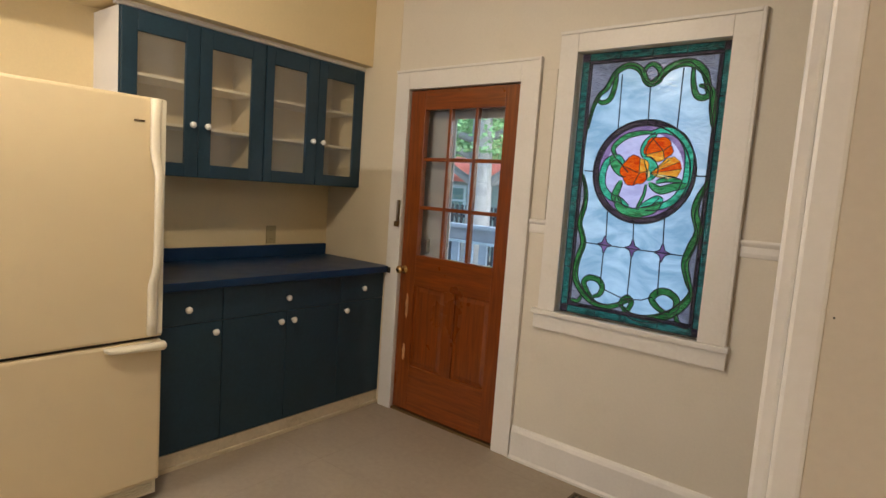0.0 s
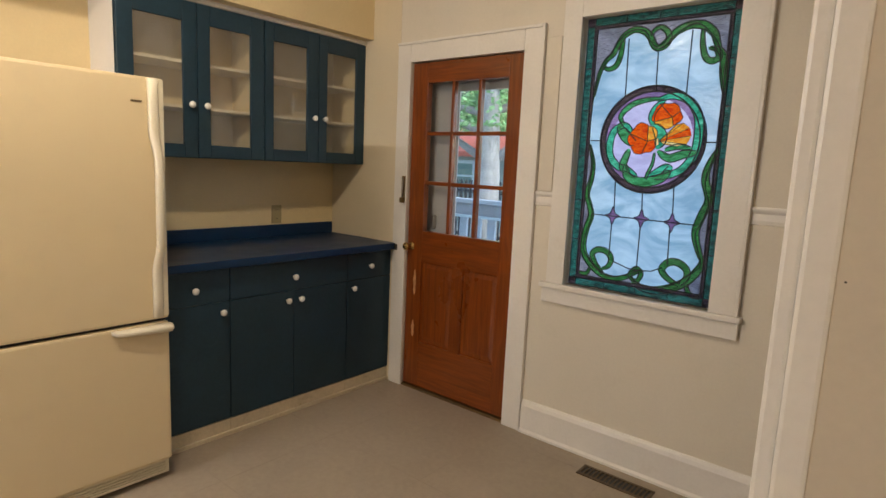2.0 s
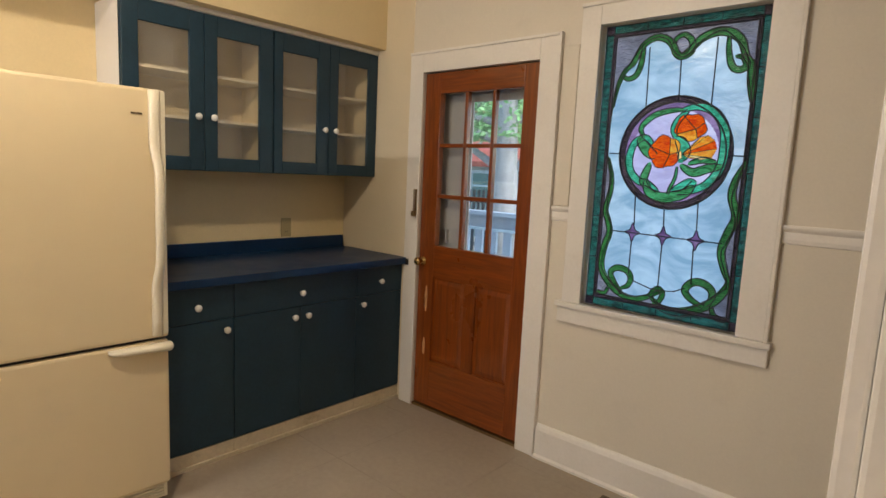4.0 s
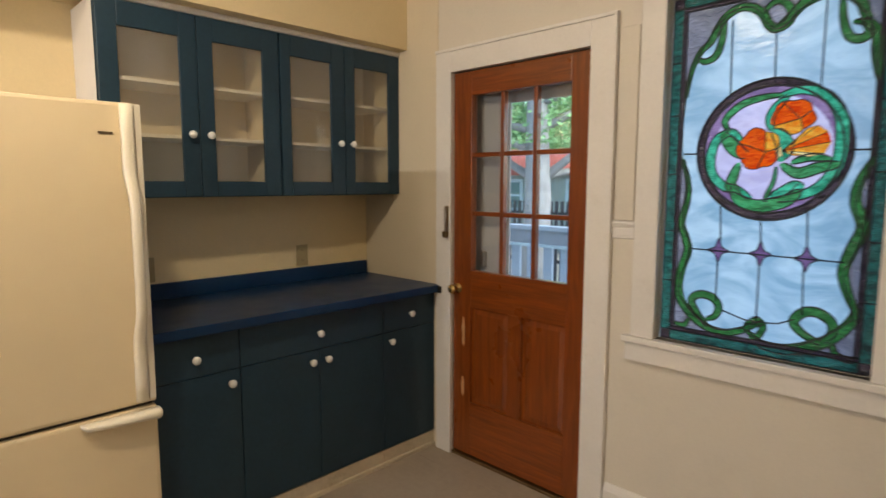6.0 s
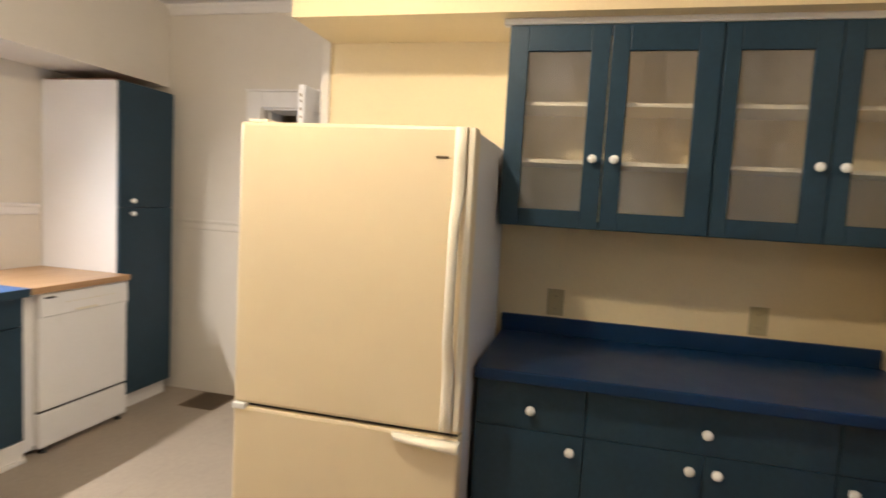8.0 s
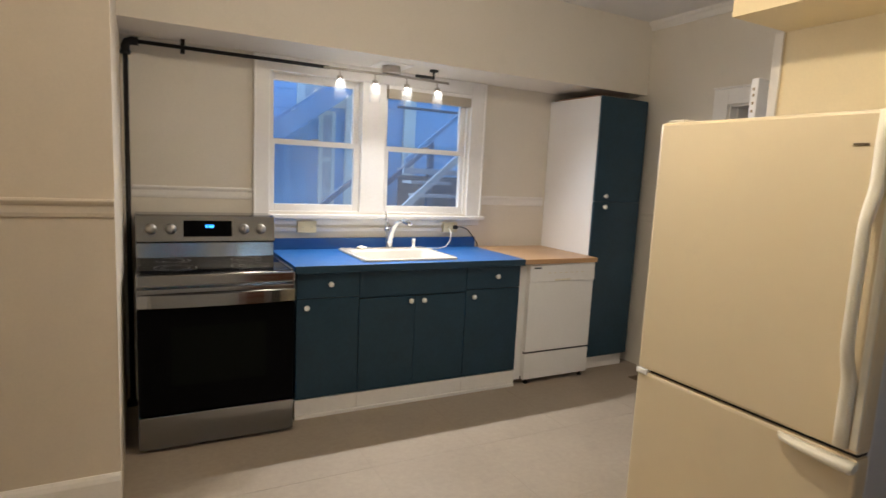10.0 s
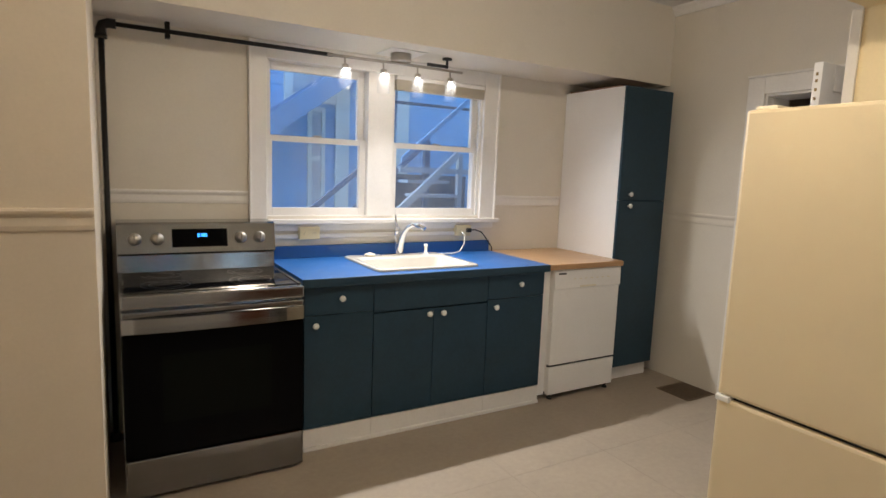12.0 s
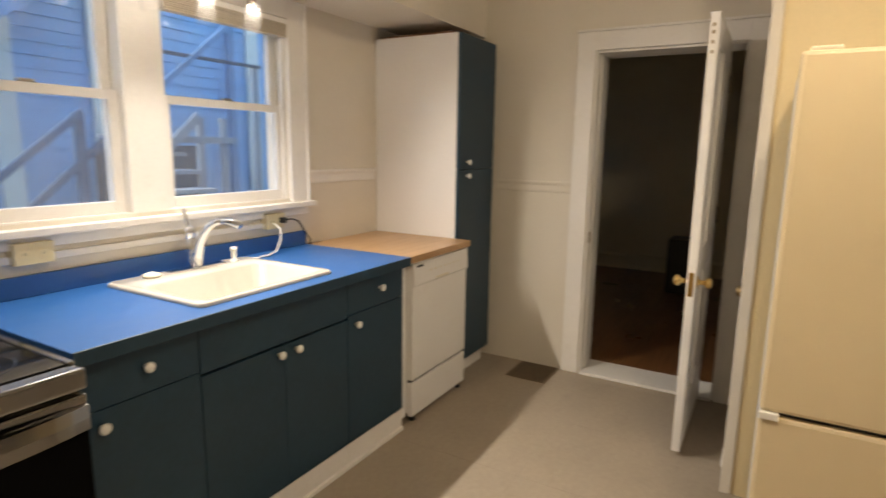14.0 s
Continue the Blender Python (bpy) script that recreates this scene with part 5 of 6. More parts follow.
def cut_glass():
    """One mesh for each piece of glass."""
    for k, (name, mat, label) in enumerate(PIECES):
        zi, xi = np.nonzero(OWNER == k)
        if not len(zi):
            continue
        corners = np.stack([zi * (NX + 1) + xi, zi * (NX + 1) + xi + 1, (zi + 1) * (NX + 1) + xi + 1, (zi + 1) * (NX + 1) + xi], 1)
        used, back = np.unique(corners, return_inverse=True)
        vx, vz = AX0 + AW * (used % (NX + 1)) / NX, AZ0 + AH * (used // (NX + 1)) / NZ
        me = bpy.data.meshes.new(name)
        me.from_pydata([(float(x), AY, float(z)) for x, z in zip(vx, vz)], [], back.reshape(-1, 4).tolist())
        me.materials.append(mat)
        ob = new(name, me)
        ob.parent = sg
        ob.matrix_parent_inverse = Matrix.Translation(-sg.location)
        if label:
            ob["label"] = label


lead = bmesh.new()


def came(points, r=0.0035, y=AY - 0.004):
    tube(lead, [(x, y, z) for x, z in points], r, 5)


def glass_piece(name, outline, mat, y=AY, rim=0.003, label=""):
    lay(inside(outline), name, mat, label)
    if rim:
        came(list(outline) + [outline[0], outline[1]], rim, AY - 0.003)


def ribbon(points, width, mat, y=AY, rim=0.0026, name="ribbon"):
    pts = smooth_path(points, 9)
    left, right = [], []
    mask = np.zeros((NZ, NX), bool)
    for i, p in enumerate(pts):
        a, b = pts[max(i - 1, 0)], pts[min(i + 1, len(pts) - 1)]
        dx, dz = b[0] - a[0], b[1] - a[1]
        k = math.hypot(dx, dz) or 1
        w = width * 0.92 * (0.30 + 0.70 * math.sin(math.pi * min(max(i / (len(pts) - 1), 0.02), 0.98)) ** 0.5) / 2
        left.append((p[0] - dz / k * w, p[1] + dx / k * w))
        right.append((p[0] + dz / k * w, p[1] - dx / k * w))
        mask |= (GXC - p[0]) ** 2 + (GZC - p[1]) ** 2 < w * w
    inner = (GXC > AX0 + bi * 0.9) & (GXC < AX1 - bi * 0.9) & (GZC > AZ0 + bi * 0.9) & (GZC < AZ1 - bi * 0.9)
    lay(mask & inner, name, mat)
    for edge in (left, right):
        came(edge, rim, AY - 0.002)


# borders: teal strips outside, plum strips inside
bo, bi = 0.036, 0.050


def rect_piece(x0, x1, z0, z1, mat, name):
    glass_piece(name, [(x0, z0), (x1, z0), (x1, z1), (x0, z1)], mat)


steps_z = [AZ0 + bo + (AH - 2 * bo) * s for s in (0, 0.16, 0.32, 0.5, 0.68, 0.84, 1)]
for z0, z1 in zip(steps_z, steps_z[1:]):
    rect_piece(AX0, AX0 + bo, z0, z1, G_TEAL, "border_glass")
    rect_piece(AX1 - bo, AX1, z0, z1, G_TEAL, "border_glass")
steps_x = [AX0 + bo + (AW - 2 * bo) * s for s in (0, 0.25, 0.5, 0.75, 1)]
for x0, x1 in zip(steps_x, steps_x[1:]):
    rect_piece(x0, x1, AZ0, AZ0 + bo, G_TEAL, "border_glass")
    rect_piece(x0, x1, AZ1 - bo, AZ1, G_TEAL, "border_glass")
for cx in (AX0, AX1 - bo):
    for cz in (AZ0, AZ1 - bo):
        rect_piece(cx, cx + bo, cz, cz + bo, G_PLUM, "corner_glass")
rect_piece(AX0 + bo, AX0 + bi, AZ0 + bi, AZ1 - bi, G_PLUM, "inner_border_glass")
rect_piece(AX1 - bi, AX1 - bo, AZ0 + bi, AZ1 - bi, G_PLUM, "inner_border_glass")
rect_piece(AX0 + bo, AX1 - bo, AZ0 + bo, AZ0 + bi, G_PLUM, "inner_border_glass")
rect_piece(AX0 + bo, AX1 - bo, AZ1 - bi, AZ1 - bo, G_PLUM, "inner_border_glass")
IX0, IX1, IZ0, IZ1 = AX0 + bi, AX1 - bi, AZ0 + bi, AZ1 - bi
IW, IH = IX1 - IX0, IZ1 - IZ0


def iv(u, v):
    return (IX0 + IW * u, IZ1 - IH * v)


# pale blue field round the roundel, grey lilac ground round the field
field = [iv(0.01, 0.268), iv(0.00, 0.433), iv(0.05, 0.522), iv(0.03, 0.656), iv(0.08, 0.736), iv(0.02, 0.862), iv(0.07, 0.920), iv(0.18, 0.967), iv(0.29, 0.986), iv(0.44, 0.970), iv(0.53, 0.998), iv(0.69, 1.001), iv(0.84, 0.960), iv(0.95, 0.911), iv(0.98, 0.879), iv(0.92, 0.784), iv(0.95, 0.735), iv(0.99, 0.666), iv(0.95, 0.584), iv(1.00, 0.472), iv(1.02, 0.373), iv(1.01, 0.272), iv(0.97, 0.185), iv(0.94, 0.104), iv(0.83, 0.036), iv(0.74, 0.023), iv(0.61, 0.059), iv(0.57, 0.086), iv(0.51, 0.096), iv(0.45, 0.072), iv(0.40, 0.031), iv(0.31, 0.019), iv(0.21, 0.042), iv(0.10, 0.119), iv(0.04, 0.180)]
field = smooth_path(field, 5, True)


rect = [(IX0, IZ0), (IX1, IZ0), (IX1, IZ1), (IX0, IZ1)]
lay(inside(rect), "ground_glass", G_LILAC, "grey lilac corner glass")
lay(inside(field) & inside(rect), "field_glass", G_SKY, "pale blue rippled field glass")
came(field + field[:2], 0.0025)
# straight leads
came([iv(0.27, 0.050), iv(0.28, 0.269)], 0.0028)
came([iv(0.51, 0.102), iv(0.52, 0.246)], 0.0028)
came([iv(0.75, 0.042), iv(0.75, 0.277)], 0.0028)
came([iv(0.26, 0.599), iv(0.27, 0.706)], 0.0028)
came([iv(0.49, 0.629), iv(0.50, 0.705)], 0.0028)
came([iv(0.73, 0.603), iv(0.74, 0.708)], 0.0028)
came([iv(0.26, 0.768), iv(0.26, 0.898)], 0.0028)
came([iv(0.50, 0.770), iv(0.50, 0.937)], 0.0028)
came([iv(0.73, 0.771), iv(0.74, 0.901)], 0.0028)
came([iv(0.02, 0.437), iv(0.11, 0.439)], 0.0028)
came([iv(0.91, 0.441), iv(1.01, 0.442)], 0.0028)
came([iv(0.08, 0.737), iv(0.92, 0.743)], 0.0028)
came([iv(0.30, 0.922), iv(0.44, 0.942), iv(0.52, 0.943), iv(0.62, 0.938), iv(0.70, 0.919)], 0.0028)
for cx, cz in (iv(0.26, 0.737), iv(0.50, 0.738), iv(0.74, 0.742)):
    d = smooth_path([(cx - 0.036, cz), (cx - 0.012, cz + 0.013), (cx, cz + 0.044), (cx + 0.012, cz + 0.013), (cx + 0.036, cz), (cx + 0.012, cz - 0.013), (cx, cz - 0.044), (cx - 0.012, cz - 0.013)], 3, True)
    glass_piece("diamond_glass", d, G_PURPLE, AY - 0.004, 0.0025, "purple star-shaped glass")
# green scrolls
ribbon([iv(0.01, 0.260), iv(0.04, 0.180), iv(0.09, 0.126), iv(0.15, 0.101), iv(0.18, 0.068), iv(0.23, 0.035), iv(0.31, 0.017), iv(0.39, 0.028), iv(0.44, 0.052), iv(0.47, 0.081), iv(0.51, 0.094), iv(0.57, 0.082), iv(0.58, 0.057), iv(0.56, 0.034), iv(0.51, 0.019), iv(0.46, 0.031), iv(0.45, 0.049)], 0.030, G_GREEN)
ribbon([iv(0.07, 0.145), iv(0.12, 0.158), iv(0.18, 0.146), iv(0.21, 0.109), iv(0.22, 0.062), iv(0.22, 0.043)], 0.026, G_GREEN)
ribbon([iv(0.51, 0.092), iv(0.58, 0.068), iv(0.64, 0.039), iv(0.74, 0.023), iv(0.83, 0.031), iv(0.90, 0.059), iv(0.93, 0.097), iv(0.95, 0.119)], 0.036, G_GREEN)
ribbon([iv(0.82, 0.043), iv(0.83, 0.098), iv(0.86, 0.143), iv(0.91, 0.156), iv(0.95, 0.144), iv(0.93, 0.118), iv(0.88, 0.110)], 0.028, G_GREEN)
ribbon([iv(0.92, 0.107), iv(0.98, 0.142), iv(0.99, 0.200), iv(1.01, 0.265)], 0.032, G_GREEN)
ribbon([iv(0.01, 0.458), iv(0.05, 0.525), iv(0.05, 0.584), iv(0.02, 0.656), iv(0.05, 0.702), iv(0.07, 0.744), iv(0.04, 0.796), iv(0.02, 0.857), iv(0.04, 0.908), iv(0.11, 0.952), iv(0.20, 0.982), iv(0.31, 0.993), iv(0.41, 0.979), iv(0.49, 0.954), iv(0.54, 0.943)], 0.032, G_GREEN)
ribbon([iv(0.22, 0.981), iv(0.15, 0.942), iv(0.11, 0.905), iv(0.16, 0.882), iv(0.24, 0.887), iv(0.28, 0.914), iv(0.26, 0.945), iv(0.21, 0.958)], 0.030, G_GREEN)
ribbon([iv(0.48, 0.989), iv(0.45, 0.963), iv(0.50, 0.937), iv(0.54, 0.955), iv(0.51, 0.990), iv(0.48, 0.981)], 0.024, G_GREEN)
ribbon([iv(0.48, 0.992), iv(0.55, 1.009), iv(0.67, 1.011), iv(0.81, 0.985), iv(0.91, 0.948), iv(0.98, 0.898), iv(0.99, 0.866)], 0.040, G_GREEN)
ribbon([iv(0.84, 0.977), iv(0.75, 0.957), iv(0.70, 0.927), iv(0.74, 0.897), iv(0.81, 0.890), iv(0.88, 0.910), iv(0.89, 0.941), iv(0.85, 0.971)], 0.034, G_GREEN)
ribbon([iv(1.01, 0.468), iv(0.96, 0.527), iv(0.95, 0.579), iv(0.99, 0.646), iv(0.95, 0.707), iv(0.92, 0.769), iv(0.95, 0.829), iv(0.99, 0.874)], 0.036, G_GREEN)
ribbon([iv(0.00, 0.988), iv(0.07, 0.989), iv(0.10, 0.962)], 0.020, G_GREEN)
ribbon([iv(0.89, 0.968), iv(0.92, 1.002), iv(1.00, 1.013)], 0.022, G_GREEN)


# roundel
def disc(r, n=48, cx=RCX, cz=RCZ):
    return [(cx + r * math.cos(2 * math.pi * i / n), cz + r * math.sin(2 * math.pi * i / n)) for i in range(n)]


def rp(u, v):
    """Roundel place, in shares of its radius from the centre, right and up."""
    return (RCX + RR * u, RCZ + RR * v)


FROM_RC = np.hypot(GXC - RCX, GZC - RCZ)
lay(FROM_RC < RR, "roundel_ring", G_PLUM, "dark plum ring")
lay(FROM_RC < RR * 0.895, "roundel_band", G_MAUVE, "purple ring glass")
lay(FROM_RC < RR * 0.77, "roundel_ground", G_PINK, "pink lilac ground glass")
came(disc(RR) + disc(RR)[:2], 0.004, AY - 0.003)
came(disc(RR * 0.895) + disc(RR * 0.895)[:2], 0.0035, AY - 0.003)
YR = AY - 0.010
def rib(points, width, mat, lift=0.0):
    ribbon([rp(*p) for p in points], width, mat, YR - lift)


rib(((0.08, 0.74), (0.36, 0.80), (0.64, 0.70), (0.82, 0.44), (0.86, 0.10), (0.82, -0.24), (0.66, -0.50), (0.42, -0.64), (0.14, -0.70)), 0.040, G_JADE)
rib(((0.20, 0.74), (0.04, 0.58), (-0.02, 0.42), (0.02, 0.28)), 0.030, G_JADE, 0.001)
rib(((-0.38, 0.16), (-0.52, 0.28), (-0.72, 0.18), (-0.80, -0.08), (-0.76, -0.34), (-0.58, -0.52), (-0.40, -0.56), (-0.22, -0.68)), 0.036, G_JADE, 0.001)
rib(((-0.56, 0.30), (-0.62, 0.46), (-0.42, 0.66), (-0.16, 0.74), (0.10, 0.76)), 0.026, G_LEAF)
rib(((-0.64, 0.26), (-0.54, 0.12), (-0.42, 0.0), (-0.30, -0.06)), 0.050, G_LEAF, 0.002)
rib(((-0.40, -0.20), (-0.46, -0.36), (-0.50, -0.52), (-0.42, -0.62)), 0.036, G_LEAF, 0.002)
rib(((-0.44, -0.50), (-0.38, -0.70), (-0.14, -0.80), (0.12, -0.76), (0.30, -0.68), (0.42, -0.50)), 0.048, G_LEAF, 0.003)
rib(((0.06, -0.66), (0.20, -0.58), (0.34, -0.50), (0.44, -0.52)), 0.034, G_JADE, 0.003)
rib(((0.10, -0.24), (0.08, -0.44), (0.0, -0.64), (-0.02, -0.74)), 0.014, G_LEAF, 0.001)
rib(((0.18, -0.22), (0.38, -0.33), (0.62, -0.26), (0.84, -0.22)), 0.040, G_LEAF, 0.002)
rib(((0.30, -0.18), (0.50, -0.12), (0.74, -0.14)), 0.026, G_LEAF, 0.001)
rib(((0.06, 0.26), (0.15, 0.16), (0.20, 0.02), (0.15, -0.12)), 0.056, G_JADE, 0.001)


def blossom(cx, cz, rx, rz, seed, cuts, mats):
    """A ragged flower head, split into petals along a few leads from an off-centre eye."""
    rnd = random.Random(seed)
    n = 36
    edge = [1 + 0.07 * math.sin(5 * 2 * math.pi * k / n + seed) + 0.05 * (rnd.random() - 0.5) for k in range(n)]
    pt = lambda k: rp(cx + rx * edge[k % n] * math.cos(2 * math.pi * k / n), cz + rz * edge[k % n] * math.sin(2 * math.pi * k / n))
    eye = rp(cx + rx * 0.35, cz - rz * 0.15)
    for i, (a, b) in enumerate(zip(cuts, cuts[1:] + [cuts[0] + n])):
        glass_piece("petal", [eye] + [pt(k) for k in range(a, b + 1)], mats[i % len(mats)], YR, 0.0018)


blossom(0.27, 0.45, 0.27, 0.23, 3, [2, 12, 21, 30], (G_ORANGE, G_ORANGE, G_AMBER))
blossom(-0.15, 0.02, 0.28, 0.29, 5, [0, 7, 16, 27], (G_AMBER, G_ORANGE, G_ORANGE, G_ORANGE))
fan = [(0.16, -0.02), (0.30, 0.10), (0.45, 0.28), (0.58, 0.31), (0.70, 0.22), (0.74, 0.08), (0.67, -0.07), (0.50, -0.11), (0.28, -0.08)]
for i in range(1, 8):
    glass_piece("petal", [rp(*fan[0]), rp(*fan[i]), rp(*fan[i + 1])], (G_AMBER, G_AMBER, G_AMBER, G_ORANGE, G_AMBER, G_YELLOW, G_AMBER)[i - 1], YR, 0.0011)
glass_piece("petal", [rp(0.07, 0.02), rp(0.15, 0.04), rp(0.17, -0.08), rp(0.10, -0.12)], G_YELLOW, YR, 0.0011)
cut_glass()
outer_pane = part("outer_pane", boxes((AX0, AX1, AY + 0.03, AY + 0.034, AZ0, AZ1)), M_GLASS, sg, "clear outer pane")
outer_pane.visible_shadow = False
part("lead_cames", lead, M_LEAD, sg, "dark lead cames")

# ---- dim room beyond the doorway ----
RX0, RX1 = -8.2, FAR_WEST - 0.24
setting("floor_room", boxes((RX0, RX1, -1.6, 2.8, -0.10, 0.012)), M_OAKFLOOR, "reddish brown wooden floor of the dim room", "floor")
setting("wall_room_west", boxes((RX0 - 0.1, RX0, -1.7, 2.9, 0, CEIL)), M_DARKWALL, "tan wall of the dim room", "wall")
# unseen opening left in this wall, added so daylight brightens the dim room
setting("wall_room_south", boxes((RX0, -7.5, -1.7, -1.6, 0, CEIL), (-7.0, RX1, -1.7, -1.6, 0, CEIL), (-7.5, -7.0, -1.7, -1.6, 0, 1.1), (-7.5, -7.0, -1.7, -1.6, 1.9, CEIL)), M_DARKWALL, "tan wall of the dim room", "wall")
setting("wall_room_north", boxes((RX0, RX1, 2.8, 2.9, 0, CEIL)), M_DARKWALL, "tan wall of the dim room", "wall")
setting("wall_room_east", boxes((RX1, RX1 + 0.119, 1.33, 2.9, 0, CEIL), (RX1, RX1 + 0.119, -1.7, SOUTH - 0.12, 0, CEIL)), M_DARKWALL, "tan wall of the dim room", "wall")
setting("ceiling_room", boxes((RX0, RX1, -1.7, 2.9, CEIL, CEIL + 0.1)), M_CEIL, "ceiling of the dim room", "ceiling")
run_trim("baseboard_room", BASE, [((RX0, -1.6), (RX0, 2.8), (1, 0))], 0.012, "baseboard of the dim room", "baseboard", M_DARKWALL)
spk = thing("floor_speaker", (-7.3, 0.57, 0.012), "black boxy object standing in the dim room", "speaker")
part("cabinet", boxes((-7.5, -7.15, 0.385, 0.75, 0.012, 0.565), bevel=0.02), M_BLACK, spk)

# ---- outside, north: porch, railing, fence, trees, house ----
M_PORCH = material("grey_porch_paint", (0.30, 0.36, 0.42), 0.6, vary=0.1, dirt=(0.18, 0.19, 0.2))
M_PORCHWALL = material("pale_grey_siding", (0.42, 0.42, 0.42), 0.6, vary=0.08)
M_RAILW = material("blue_white_rail_paint", (0.36, 0.46, 0.56), 0.5, vary=0.08)
M_GROUND = material("pale_gravel_ground", (0.30, 0.32, 0.30), 0.9, vary=0.25, scale=0.7, grain=30, bump=0.6)
M_TEALWALL = material("grey_green_siding", (0.30, 0.40, 0.39), 0.6, vary=0.12)
M_REDROOF = material("red_shingle", (0.55, 0.17, 0.14), 0.85, vary=0.2, grain=20, bump=0.5)
M_FENCE = material("dark_fence_paint", (0.05, 0.06, 0.07), 0.7, vary=0.2)
M_TEALSASH = material("teal_sash", (0.10, 0.22, 0.22), 0.4)
# reflected sky is put into the colour of these panes
M_PALEPANE = material("sky_reflection_pane", (0.34, 0.46, 0.58), 0.15, vary=0.2, scale=2)
M_SHADEPANEL = material("dark_shade_and_crossbar", (0.05, 0.09, 0.15), 0.7, vary=0.2)
M_PALESTAIR = material("pale_grey_stair_paint", (0.20, 0.29, 0.40), 0.6, vary=0.12)
M_ROOF = material("grey_shingle", (0.30, 0.17, 0.16), 0.9, vary=0.25, grain=20, bump=0.5)
M_BARK = material("bark", (0.36, 0.37, 0.37), 0.9, vary=0.35, scale=4, grain=25, bump=0.8, stretch=(3, 3, 1))
M_LEAF = material("leaf_green", (0.22, 0.46, 0.19), 0.6, vary=0.45, scale=2.5, grain=7, bump=0)
M_BLUEHOUSE = material("blue_clapboard_paint", (0.17, 0.40, 0.72), 0.5, vary=0.08, scale=1.5, dirt=(0.14, 0.31, 0.58))
M_HOUSETRIM = material("pale_house_trim", (0.44, 0.60, 0.68), 0.5, vary=0.06)
M_DARKRAIL = material("slate_blue_rail_paint", (0.06, 0.13, 0.25), 0.7, vary=0.2)
M_STAIR = material("weathered_blue_grey_stair", (0.10, 0.24, 0.46), 0.65, vary=0.15, grain=30)
setting("ground", boxes((-120, 120, -120, 160, -0.75, -0.45)), M_GROUND, "pale gravelly ground", "ground")
deck = thing("porch_deck", (-2.3, 4.6, -0.05), "grey painted wooden porch floor", "porch")
for i in range(15):
    part("plank", boxes((-7.1, 0.6, 3.74 + 0.12 * i, 3.855 + 0.12 * i, -0.07, -0.03), bevel=0.002), M_PORCH, deck)
part("joists", boxes((-7.1, -7.0, 3.74, 5.5, -0.45, -0.07), (0.5, 0.6, 3.74, 5.5, -0.45, -0.07), (-7.0, 0.5, 5.4, 5.5, -0.45, -0.07)), M_PORCH, deck)
sd = thing("storm_door", (-2.5, 3.71, 0.02), "pale grey storm door behind the wooden door", "door")
part("stile", boxes((-2.909, -2.625, 3.690, 3.700, 0.02, 1.995), bevel=0.003), M_PORCHWALL, sd)
part("stile", boxes((-2.20, -2.116, 3.690, 3.72, 0.02, 1.995), bevel=0.003), M_PORCHWALL, sd)
part("top_rail", boxes((-2.625, -2.20, 3.690, 3.700, 1.835, 1.995), bevel=0.003), M_PORCHWALL, sd)
part("kick_panel", boxes((-2.625, -2.20, 3.690, 3.700, 0.02, 0.93), bevel=0.003), M_PORCHWALL, sd)
g = part("pane", boxes((-2.625, -2.20, 3.694, 3.697, 0.93, 1.835)), M_GLASS, sd, "clear glass pane")
g.visible_shadow = False
part("handle", boxes((-2.79, -2.765, 3.66, 3.69, 1.02, 1.10), bevel=0.005), M_NICKEL, sd, "metal pull handle")
rail = thing("porch_railing", (-2.3, 5.4, -0.03), "blue-white painted wooden porch railing", "railing")
part("top_rail", boxes((-6.95, 0.55, 5.36, 5.46, 1.06, 1.10), bevel=0.006), M_RAILW, rail)
part("under_rail", boxes((-6.95, 0.55, 5.395, 5.425, 0.945, 1.06), bevel=0.004), M_PORCH, rail)
part("ledge", boxes((-6.95, 0.55, 5.37, 5.45, 0.92, 0.945), bevel=0.003), M_HOUSETRIM, rail)
part("bottom_rail", boxes((-6.95, 0.55, 5.385, 5.435, 0.06, 0.12), bevel=0.004), M_RAILW, rail)
bal = boxes((-0.042, 0.042, 5.395, 5.425, 0.12, 0.92))
bal_ob = part("baluster", bal, M_RAILW, rail)
bal_ob.location.x = -6.85
for i in range(1, 45):
    o = bal_ob.copy()
    scene.collection.objects.link(o)
    o.location.x = -6.85 + 0.165 * i
for x in (-7.0, -1.9, 0.5):
    post = thing("porch_post", (x, 5.45, -0.03), "square painted porch railing post", "post")
    part("shaft", boxes((x - 0.06, x + 0.06, 5.47, 5.59, -0.03, 1.16), bevel=0.006), M_RAILW, post)


